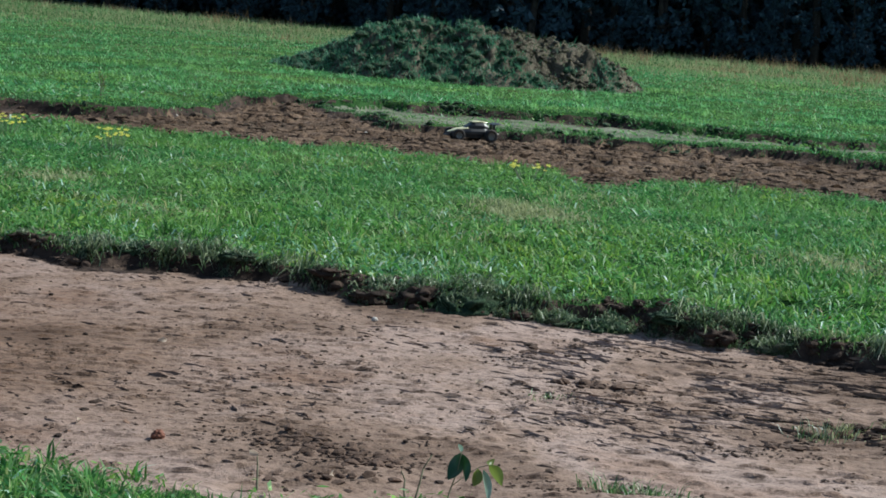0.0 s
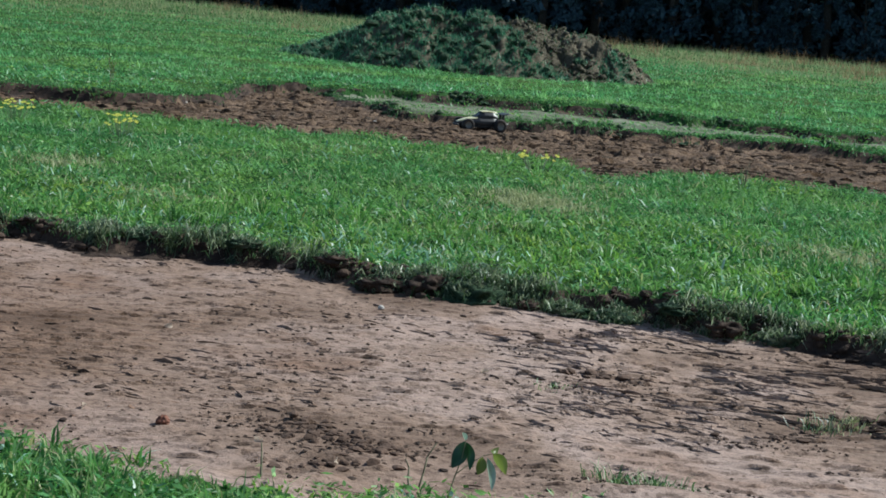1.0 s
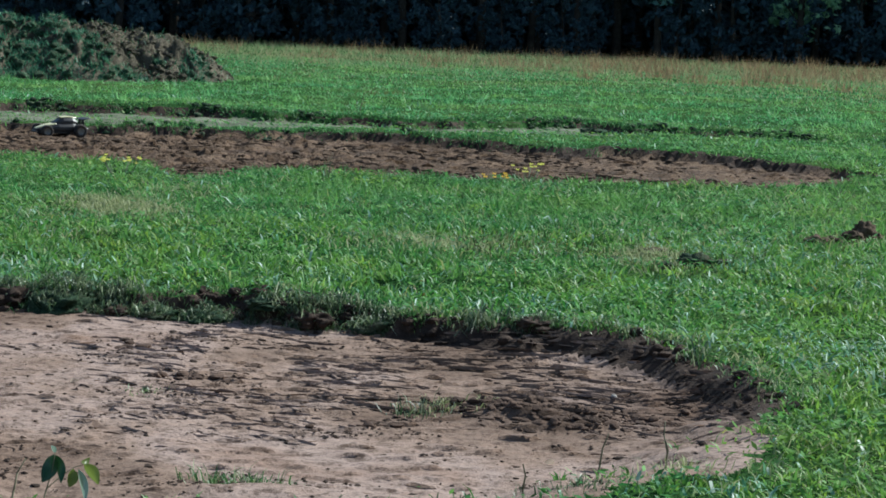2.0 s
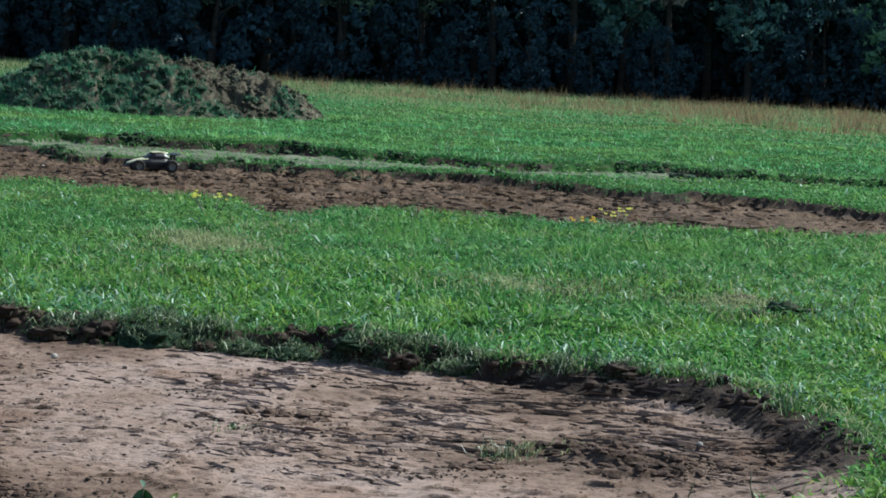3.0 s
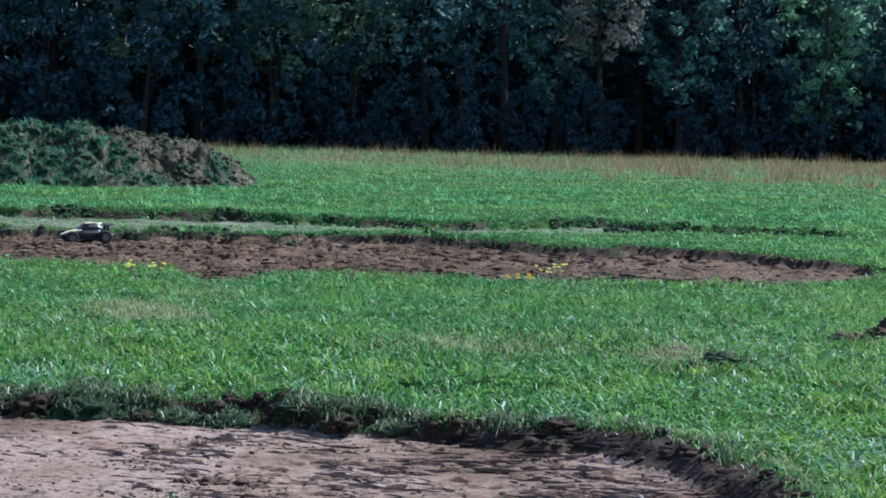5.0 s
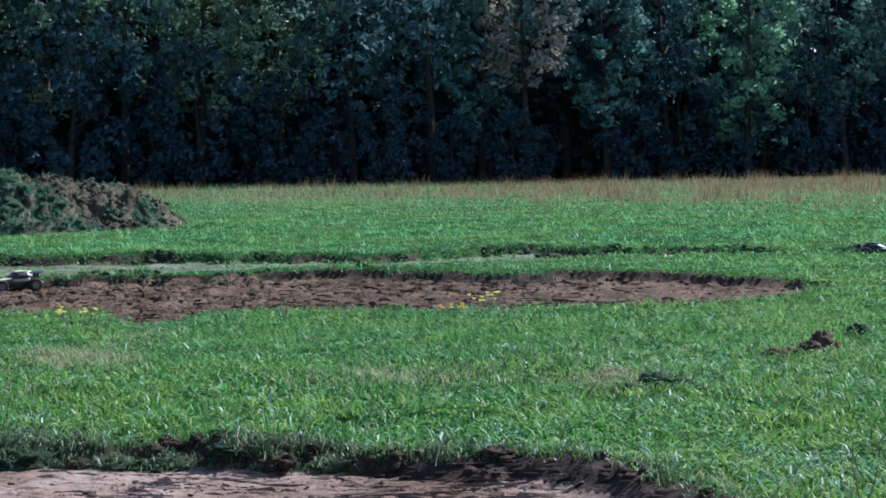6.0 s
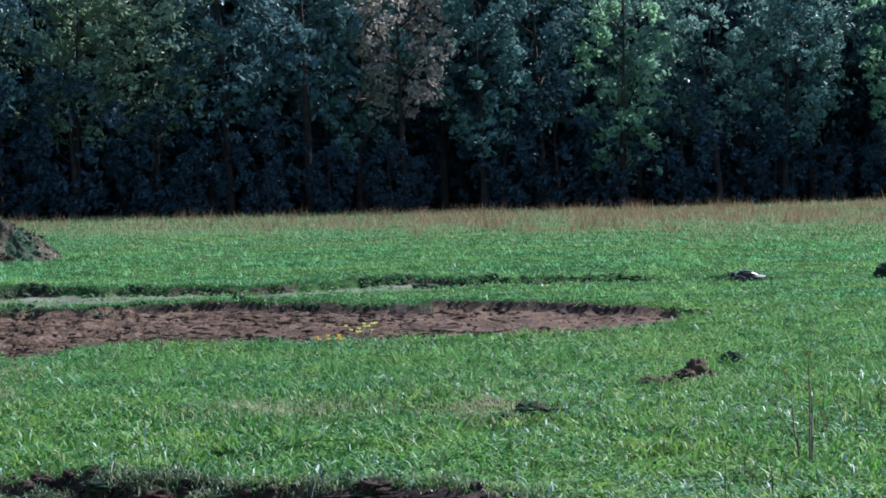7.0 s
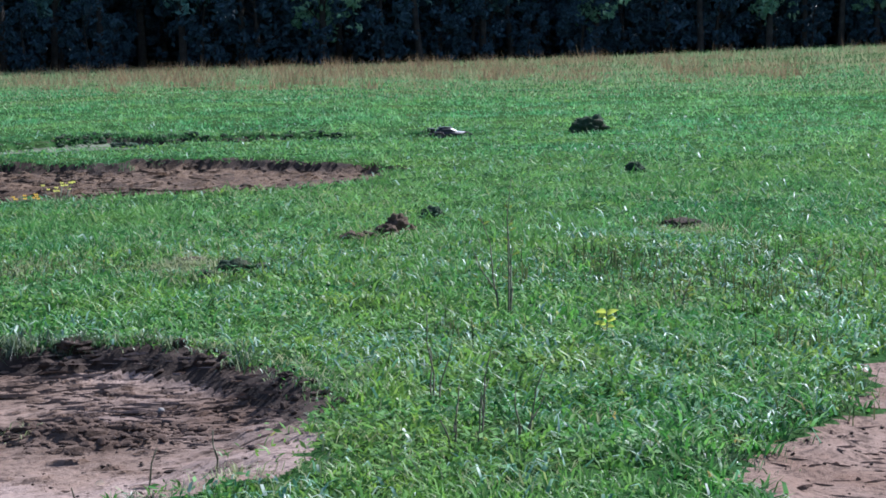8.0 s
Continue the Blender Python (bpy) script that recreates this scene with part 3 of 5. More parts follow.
# ---- tall grass before the wood ----
def tall_grass():
    n = 90000
    r = rng.uniform(46**0.6, 118**0.6, n) ** (1 / 0.6)
    az = np.radians(rng.uniform(-17, 42, n))
    x, y = r * np.sin(az), r * np.cos(az)
    edge = 62 - 0.4 * np.degrees(az) + 14 * (fbm(x * 0.12, y * 0.12, 71, 3) - 0.5)
    ok = rng.uniform(0, 1, n) < 0.2 + 0.8 * smooth(edge - 12, edge + 10, r)
    x, y, r, edge = x[ok], y[ok], r[ok], edge[ok]
    m = len(x)
    h = 0.07 + smooth(edge - 10, edge + 22, r) * 0.34 * rng.uniform(0.0, 1, m) ** 1.5 * (0.2 + 1.2 * fbm(x * 0.25, y * 0.25, 73, 3))
    w = 0.012 + 0.00022 * r
    tagged(blades("tall_grass", x, y, height(x, y), h, w * rng.uniform(0.7, 1.4, m), rng.uniform(0.25, 0.95, m), rng.uniform(0, math.tau, m), TALL, False), "tall unmown olive and rust-brown grass before the wood", "grass", kind="stuff")


tall_grass()


def rust_weeds():
    """Clumps of dead seed stalks that stand over the tall grass."""
    n = 3200
    r = rng.uniform(50, 109.5, n)
    az = np.radians(rng.uniform(-16, 41, n))
    cx, cy = r * np.sin(az), r * np.cos(az)
    patch = smooth(0.50, 0.62, fbm(cx * 0.12, cy * 0.035, 74, 3))
    keep = rng.uniform(0, 1, n) < 0.6 * np.maximum(patch, 0.9 * smooth(88, 98, r)) * (0.12 + 0.88 * smooth(0, 20, np.degrees(az))) * smooth(48, 76, r)
    cx, cy = cx[keep], cy[keep]
    each = 42
    x = np.repeat(cx, each) + rng.normal(0, 0.22, len(cx) * each) * np.repeat(rng.uniform(0.4, 2.2, len(cx)), each)
    y = np.repeat(cy, each) + rng.normal(0, 0.5, len(cx) * each)
    m = len(x)
    h = np.repeat(0.18 + 0.75 * rng.uniform(0, 1, len(cx)) ** 2.4, each) * rng.uniform(0.4, 1.1, m)
    tagged(blades("rust_weeds", x, y, height(x, y), h, 0.021 * rng.uniform(0.6, 1.4, m), rng.uniform(0.2, 0.95, m), rng.uniform(0, math.tau, m), RUST, False), "rust-brown dead weed stalks in the tall grass", "weeds", kind="stuff")


rust_weeds()


def torn_turf(n, x0, x1, y0, y1, which, reach, tall, material, label):
    """Torn turf that hangs over the cut edges of the bare soil."""
    x, y = rng.uniform(x0, x1, n), rng.uniform(y0, y1, n)
    reg = regions(x, y)
    d = reg[which]
    ok = (np.abs(d + reach * 0.35) < reach) & (rng.uniform(0, 1, n) < smooth(0.36, 0.62, 0.6 * fbm(x * 4, y * 4, 77, 3) + 0.4 * vnoise(x * 14, y * 14, 78)))
    if which == 0:
        ok &= rng.uniform(0, 1, n) < 0.4 + 0.6 * smooth(2.7, 2.0, x)
    if which == 2:
        ok &= y > 22.3 + 0.5 * np.abs(x - 4)* (x > 7)
    if which == 3:
        ok &= y > thin_middle(x)
    x, y = x[ok], y[ok]
    r, m = np.hypot(x, y), int(ok.sum())
    z = height(x, y, tuple(v[ok] for v in reg))
    tagged(blades("torn_turf", x, y, z, tall * rng.uniform(0.4, 1.1, m), (0.0032 + 0.0003 * r) * rng.uniform(0.7, 1.3, m), rng.uniform(0.5, 0.98, m), -math.pi / 2 + rng.normal(0, 1.5, m), material, True), label, "grass", kind="stuff")


def small_leaves(n, r0, r1, label):
    """Small flat leaves of clover and weeds among the grass, tilted every way."""
    x, y, r = sow(n, r0, r1, 1.75)
    reg = regions(x, y)
    keep, tall = thinning(x, y, reg)
    ok = rng.uniform(0, 1, n) < keep * smooth(0.3, 0.56, fbm(x * 2.2, y * 2.2, 65, 3))
    x, y, r = x[ok], y[ok], r[ok]
    m = len(x)
    c = np.stack([x, y, height(x, y, tuple(v[ok] for v in reg)) + rng.uniform(0.015, 0.06, m)], 1)
    nrm = rng.normal(0, 0.55, (m, 3))
    nrm[:, 2] = 1
    nrm /= np.linalg.norm(nrm, axis=1)[:, None]
    u = np.cross(nrm, rng.normal(0, 1, (m, 3)))
    u /= np.linalg.norm(u, axis=1)[:, None]
    v = np.cross(nrm, u)
    s = ((0.012 + 0.0005 * r) * rng.uniform(0.6, 1.7, m))[:, None]
    quad = np.stack([c - u * s, c + v * s * 0.36, c + u * s, c - v * s * 0.36], 1).reshape(-1, 3)
    tagged(new("small_leaves", mesh_from("small_leaves", quad, np.arange(m * 4).reshape(-1, 4), CLOVER, False)), label, "grass", kind="stuff")


def hanging_grass(n):
    """Tufts that hang from the torn rim of the bare bend."""
    cx, cy = rng.uniform(-4.2, 3.4, n), rng.uniform(7.6, 12.6, n)
    d = regions(cx, cy)[0]
    ok = (np.abs(d + 0.03) < 0.08) & (rng.uniform(0, 1, n) < 1 - 0.92 * smooth(2.1, 2.5, cx)) & (rng.uniform(0, 1, n) < smooth(0.52, 0.58, fbm(cx * 4.5, cy * 2.0, 29, 3)))
    cx, cy = cx[ok], cy[ok]
    each = 28
    spread = np.repeat(rng.uniform(0.3, 1.4, len(cx)), each)
    m = len(cx) * each
    x, y = np.repeat(cx, each) + rng.normal(0, 0.035, m) * spread, np.repeat(cy, each) + rng.normal(0, 0.035, m) * spread
    h = np.repeat(0.035 + 0.16 * rng.uniform(0, 1, len(cx)) ** 2.2, each) * rng.uniform(0.4, 1.15, m)
    tagged(blades("hanging_grass", x, y, height(x, y) + 0.01, h, 0.0075 * rng.uniform(0.7, 1.3, m), rng.uniform(0.5, 0.98, m), -math.pi / 2 + np.repeat(rng.normal(0, 1.1, len(cx)), each) + rng.normal(0, 1.2, m), HANG, True, rng.uniform(0.1, 0.9, m)), "grass tufts hanging over the cut soil edge", "grass", kind="stuff")


hanging_grass(19000)
small_leaves(175000, 5.4, 32, "small shiny clover and weed leaves among the grass")
torn_turf(130000, -4.2, 3.5, 7.2, 12.6, 0, 0.12, 0.05, DRY, "torn dry turf hanging over the cut soil edge")
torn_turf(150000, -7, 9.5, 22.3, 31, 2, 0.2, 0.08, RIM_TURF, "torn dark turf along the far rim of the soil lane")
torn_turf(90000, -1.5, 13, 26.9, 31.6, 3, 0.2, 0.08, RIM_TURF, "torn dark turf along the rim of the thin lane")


def thatch():
    """Dead straw in the worn spots, and thinly everywhere."""
    xs, ys = [], []
    for cx, cy, rx, ry, n in ((0.60, 15.35, 0.34, 0.6, 2000), (3.85, 12.5, 0.2, 0.4, 700), (4.04, 12.95, 0.14, 0.22, 500), (2.7, 13.2, 0.55, 0.5, 1300), (-3.0, 15.5, 0.3, 0.4, 500), (7.9, 13.0, 0.25, 0.3, 350), (5.9, 13.9, 0.4, 0.3, 350), (5.6, 9.6, 0.3, 0.4, 300), (1.3, 17.0, 0.4, 0.5, 400), (-1.9, 13.4, 0.4, 0.5, 400), (4.4, 14.6, 0.6, 0.8, 500), (6.6, 10.0, 0.5, 0.6, 500)):
        xs.append(rng.normal(cx, rx * 0.7, n))
        ys.append(rng.normal(cy, ry * 0.7, n))
    ex, ey = rng.uniform(-3.6, 3.4, 60000), rng.uniform(7.4, 12.8, 60000)
    ed = regions(ex, ey)[0]
    ok = (ed < -0.04) & (rng.uniform(0, 1, 60000) < 0.5 * np.exp(ed / 0.22) * smooth(0.4, 0.6, fbm(ex * 2, ey * 2, 68, 2)))
    xs.append(ex[ok])
    ys.append(ey[ok])
    x, y, r = sow(34000, 5.4, 20, 1.5)
    ok = rng.uniform(0, 1, 34000) < smooth(0.5, 0.66, fbm(x * 1.1, y * 1.1, 67, 3))
    x, y = np.concatenate(xs + [x[ok]]), np.concatenate(ys + [y[ok]])
    reg = regions(x, y)
    ok = (reg[0] < 0) & (reg[1] < 0) & (reg[2] < 0)
    x, y = x[ok], y[ok]
    r, m = np.hypot(x, y), len(x)
    tagged(blades("thatch", x, y, height(x, y), rng.uniform(0.04, 0.10, m), (0.004 + 0.0004 * r) * rng.uniform(0.7, 1.3, m), rng.uniform(0.6, 0.985, m), rng.uniform(0, math.tau, m), STRAW, True), "dead straw-coloured grass in worn spots", "grass", kind="stuff")


thatch()


# ---- the wood ----
BARK = earth("bark", [(0.3, (0.025, 0.02, 0.016)), (0.6, (0.06, 0.05, 0.04)), (0.8, (0.1, 0.09, 0.075))], 2, 12, 0.8, 0.03)
# the blue haze over the wood is put into the oak and ash colours
LEAVES = [
    # dark patches in oak and ash stand for shade between leaf clumps
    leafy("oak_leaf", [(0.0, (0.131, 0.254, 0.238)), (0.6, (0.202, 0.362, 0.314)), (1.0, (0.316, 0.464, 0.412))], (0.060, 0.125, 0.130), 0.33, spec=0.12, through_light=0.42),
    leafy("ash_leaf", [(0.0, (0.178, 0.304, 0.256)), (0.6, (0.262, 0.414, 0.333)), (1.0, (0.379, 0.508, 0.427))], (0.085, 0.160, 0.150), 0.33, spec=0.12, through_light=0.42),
    # sunlit crowns: the sun's brightness is put into this leaf colour
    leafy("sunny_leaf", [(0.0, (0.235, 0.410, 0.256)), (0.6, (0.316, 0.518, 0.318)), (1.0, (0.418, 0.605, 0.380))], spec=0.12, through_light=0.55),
    leafy("yellowing_leaf", [(0.0, (0.190, 0.240, 0.125)), (0.6, (0.270, 0.310, 0.155)), (1.0, (0.370, 0.370, 0.190))], spec=0.15),
    leafy("russet_leaf", [(0.0, (0.300, 0.285, 0.245)), (0.6, (0.460, 0.405, 0.345)), (1.0, (0.590, 0.500, 0.415))], spec=0.15),
]


def tube(bm, a, b, ra, rb, sides=7):
    a, b = Vector(a), Vector(b)
    q_ = (b - a).to_track_quat("Z", "Y")
    rings = []
    for c, r in ((a, ra), (b, rb)):
        rings.append([bm.verts.new(c + q_ @ Vector((r * math.cos(math.tau * k / sides), r * math.sin(math.tau * k / sides), 0))) for k in range(sides)])
    for k in range(sides):
        bm.faces.new((rings[0][k], rings[0][(k + 1) % sides], rings[1][(k + 1) % sides], rings[1][k]))
    bm.faces.new(rings[1])


def leaf_cloud(centres, radii, each, size, r_, puffs=0):
    """Leaf sprays over the outsides of many clumps; with puffs, each clump is broken into that many smaller bunches."""
    if puffs:
        n = len(centres) * puffs
        d = r_.normal(0, 1, (n, 3))
        d[:, 2] += 0.5
        d /= np.linalg.norm(d, axis=1)[:, None]
        rad = np.repeat(radii, puffs)
        centres = np.repeat(centres, puffs, 0) + d * (rad * r_.uniform(0.45, 1.0, n))[:, None]
        radii = rad * r_.uniform(0.22, 0.5, n)
    n = len(centres) * each
    c, rad = np.repeat(centres, each, 0), np.repeat(radii, each)
    d = r_.normal(0, 1, (n, 3))
    d[:, 2] += 0.45
    d /= np.linalg.norm(d, axis=1)[:, None]
    p = c + d * (rad * r_.uniform(0.55, 1.1, n))[:, None] * np.array([1, 1, 0.75])
    nrm = d * 1.0 + r_.normal(0, 0.45, (n, 3))
    nrm /= np.linalg.norm(nrm, axis=1)[:, None]
    u = np.cross(nrm, r_.normal(0, 1, (n, 3)))
    u /= np.linalg.norm(u, axis=1)[:, None]
    v = np.cross(nrm, u)
    s = size * r_.uniform(0.6, 1.4, n)[:, None]
    quad = np.stack([p - u * s, p + v * s * 0.5 + nrm * s * 0.15, p + u * s, p - v * s * 0.5 + nrm * s * 0.15], 1).reshape(-1, 3)
    return quad, np.arange(n * 4).reshape(-1, 4)


def broadleaf_tree(seed, tall, wide, low, leaf, label):
    """A tree of the wood's edge: trunk with limbs, and a crown of leaf clumps from the height low up."""
    r_ = np.random.default_rng(seed)
    root = tagged(new("tree"), label, "tree", "trees of the wood")
    bm = bmesh.new()
    lean = r_.normal(0, 0.25, 2)
    fork = Vector((lean[0], lean[1], tall * 0.55))
    tube(bm, (0, 0, -0.4), (lean[0] * 0.4, lean[1] * 0.4, tall * 0.25), 0.24, 0.18)
    tube(bm, (lean[0] * 0.4, lean[1] * 0.4, tall * 0.25), fork, 0.18, 0.08)
    tube(bm, fork, (lean[0] * 2, lean[1] * 2, tall * 0.92), 0.08, 0.02)
    n = 34 if tall > 8 else 26
    centres, radii = [], []
    for k in range(n):
        hgt = low + (tall - low) * ((k + r_.uniform(0, 1)) / n)
        s = (hgt - low) / (tall - low)
        reach = wide * min(1.1, 0.5 + 1.0 * s) * math.sqrt(max(0.06, 1 - max(0, (s - 0.5) / 0.52) ** 2)) * r_.uniform(0.55, 1.05)
        a = k * 2.4 + r_.uniform(-0.6, 0.6)
        centres.append((lean[0] + reach * math.cos(a), lean[1] + reach * math.sin(a), hgt))
        radii.append(r_.uniform(0.5, 1.25) * wide * 0.36)
    for c in centres[4::3]:
        tube(bm, (lean[0] * 0.7, lean[1] * 0.7, max(1.0, c[2] - 1.6)), c, 0.06, 0.015, 5)
    part("trunk", bm, BARK, root, "grey-brown trunk with limbs")
    v, f = leaf_cloud(np.array(centres), np.array(radii), 9, 0.185, r_, 11)
    crown = new("crown", mesh_from("crown", v, f, leaf, False))
    crown.parent = root
    return root


# dark oak carries the same blue haze in its colour
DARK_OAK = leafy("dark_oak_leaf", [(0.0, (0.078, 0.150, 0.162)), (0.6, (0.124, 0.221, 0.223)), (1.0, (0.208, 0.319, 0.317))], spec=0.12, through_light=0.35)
# the olive crown's dark patches also stand for shade between clumps
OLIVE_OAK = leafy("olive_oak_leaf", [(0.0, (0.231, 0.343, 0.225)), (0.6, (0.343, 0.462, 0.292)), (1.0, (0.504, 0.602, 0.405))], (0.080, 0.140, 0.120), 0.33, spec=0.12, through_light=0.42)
GOLDEN = leafy("golden_leaf", [(0.0, (0.425, 0.388, 0.208)), (0.6, (0.600, 0.550, 0.286)), (1.0, (0.775, 0.725, 0.364))], spec=0.12, through_light=0.5)
# the wood's inner shade and blue veil are put into this leaf colour
DEEP_LEAF = leafy("painted_shade_leaf", [(0.0, (0.040, 0.071, 0.094)), (1.0, (0.077, 0.128, 0.159))], spec=0.1, through_light=0.2)
KINDS = [
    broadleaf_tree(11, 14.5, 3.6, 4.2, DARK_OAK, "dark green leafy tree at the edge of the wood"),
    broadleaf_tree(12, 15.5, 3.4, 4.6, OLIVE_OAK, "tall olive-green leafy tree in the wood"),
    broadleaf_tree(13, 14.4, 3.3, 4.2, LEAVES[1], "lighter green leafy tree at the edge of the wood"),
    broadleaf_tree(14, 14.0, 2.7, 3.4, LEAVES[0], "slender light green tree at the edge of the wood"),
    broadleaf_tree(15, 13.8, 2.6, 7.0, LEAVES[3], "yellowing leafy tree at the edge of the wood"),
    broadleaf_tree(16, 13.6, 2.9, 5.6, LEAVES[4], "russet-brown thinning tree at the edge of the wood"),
    broadleaf_tree(18, 14.2, 2.7, 2.0, LEAVES[2], "bright green tree at the edge of the wood, sunlight put into its leaf colour"),
    broadleaf_tree(17, 6.6, 3.0, 0.3, DEEP_LEAF, "bushy shrub under the wood, shade put into its dark leaf colour"),
    broadleaf_tree(19, 14.5, 2.9, 4.2, GOLDEN, "golden-brown turning tree at the edge of the wood"),
]
stand = []
r_w = random.Random(5)
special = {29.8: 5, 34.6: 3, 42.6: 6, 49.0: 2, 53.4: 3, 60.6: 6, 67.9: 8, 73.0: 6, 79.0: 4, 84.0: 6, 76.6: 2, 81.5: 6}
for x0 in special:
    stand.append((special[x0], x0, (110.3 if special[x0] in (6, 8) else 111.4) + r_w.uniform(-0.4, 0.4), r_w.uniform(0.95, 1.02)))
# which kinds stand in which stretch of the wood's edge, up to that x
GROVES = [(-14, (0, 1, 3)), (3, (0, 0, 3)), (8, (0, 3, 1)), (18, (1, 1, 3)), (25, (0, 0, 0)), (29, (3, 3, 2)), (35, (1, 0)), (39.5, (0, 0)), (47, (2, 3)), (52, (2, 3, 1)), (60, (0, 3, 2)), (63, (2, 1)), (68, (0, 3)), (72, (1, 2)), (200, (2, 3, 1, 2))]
for row, (yy, gap) in enumerate(((113.0, 3.9), (117.5, 4.4), (123, 5.6))):
    x0 = -37.0
    while x0 < 97:
        x0 += gap * r_w.uniform(0.75, 1.25)
        if row == 0 and any(abs(x0 - s) < 1.9 for s in special):
            continue
        kinds = next(k for edge, k in GROVES if x0 < edge) if row < 2 else (0, 0, 1, 2)
        kind = r_w.choice(kinds)
        stand.append((kind, x0, yy + r_w.uniform(-1.2, 1.2), r_w.uniform(0.92, 1.12) + 0.06 * row))
# rows of shade-coloured shrubs that darken the foot of the wood
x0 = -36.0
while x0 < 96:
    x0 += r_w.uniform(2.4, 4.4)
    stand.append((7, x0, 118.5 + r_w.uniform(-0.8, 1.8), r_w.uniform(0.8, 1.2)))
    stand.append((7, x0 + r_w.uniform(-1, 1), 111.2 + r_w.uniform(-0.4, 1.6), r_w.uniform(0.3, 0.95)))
first = set()
for kind, x0, y0, size in stand:
    z0 = float(height(np.array([x0]), np.array([y0]))[0])
    m = pose(x0, y0, z0, 0, 0, r_w.uniform(0, 360)) @ Matrix.Diagonal((size, size, size * r_w.uniform(0.95, 1.06), 1))
    if kind in first:
        copy_thing(KINDS[kind], m)
    else:
        first.add(kind)
        KINDS[kind].matrix_basis = m


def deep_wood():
    """Leaves further in, coloured dark for shade, where no single tree can be told apart."""
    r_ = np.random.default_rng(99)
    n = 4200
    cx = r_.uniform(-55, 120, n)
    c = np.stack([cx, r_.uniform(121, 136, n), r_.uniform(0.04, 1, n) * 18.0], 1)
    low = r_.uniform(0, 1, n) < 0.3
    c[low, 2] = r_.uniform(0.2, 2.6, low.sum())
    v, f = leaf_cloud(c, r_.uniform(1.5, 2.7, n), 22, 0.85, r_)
    tagged(new("deep_wood", mesh_from("deep_wood", v, f, DEEP_LEAF, False)), "leaf mass deep in the wood, shade put into its dark colour", "woodland", kind="stuff")


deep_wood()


# ---- the heap of spoil ----
BALL = bmesh.new()
bmesh.ops.create_icosphere(BALL, subdivisions=2, radius=1.0)
BALL_V = np.array([v.co[:] for v in BALL.verts])
BALL_F = np.array([[v.index for v in f.verts] for f in BALL.faces])
BALL.free()


def clods(name, x, y, z, size, material, label, parent=None, flat=0.7, cuts=8):
    """Broken lumps of earth as one mesh, each cut to facets of its own; z is the ground under it."""
    n, k = len(x), len(BALL_V)
    d = rng.normal(0, 1, (n, cuts, 3))
    d /= np.linalg.norm(d, axis=2)[:, :, None]
    dots = np.einsum("kc,njc->nkj", BALL_V, d)
    r = np.min(rng.uniform(0.45, 1.0, (n, 1, cuts)) / np.maximum(dots, 0.3), axis=2)
    r = np.minimum(r, 1.1) * rng.uniform(0.92, 1.06, (n, k))
    v = BALL_V[None] * r[:, :, None] * (size[:, None] * np.stack([rng.uniform(0.7, 1.3, n), rng.uniform(0.7, 1.3, n), flat * rng.uniform(0.7, 1.2, n)], 1))[:, None]
    v += np.stack([x, y, z + size * flat * 0.3], 1)[:, None]
    f = (np.arange(n)[:, None, None] * k + BALL_F[None]).reshape(-1, 3)
    ob = new(name, mesh_from(name, v.reshape(-1, 3), f, material, False))
    ob.parent = parent
    return tagged(ob, label, "" if parent else "soil clods", kind="stuff")


def heap_height(x, y):
    u = (x - 0.15) / 4.35
    ridge = np.interp(x, [-4.3, -3.6, -2.8, -2.2, -1.75, -1.25, -0.9, -0.4, 0.0, 0.45, 0.95, 1.45, 1.95, 2.4, 3.0, 3.4, 3.8, 4.2, 4.5], [0.0, 0.12, 0.32, 0.66, 0.88, 1.04, 1.05, 0.95, 1.06, 1.13, 1.04, 0.95, 0.84, 0.84, 0.86, 0.66, 0.36, 0.10, 0.0])
    front = 45.6 - 4.2 * np.sqrt(np.clip(1 - u * u, 0, 1))
    back = 45.6 + 3.0 * np.sqrt(np.clip(1 - u * u, 0, 1))
    mid = 44.2 + 1.0 * u * u
    s = np.where(y < mid, (y - front) / np.maximum(mid - front, 0.05), (back - y) / np.maximum(back - mid, 0.05))
    s = np.clip(s, 0, 1)
    return ridge * (s ** 0.8)


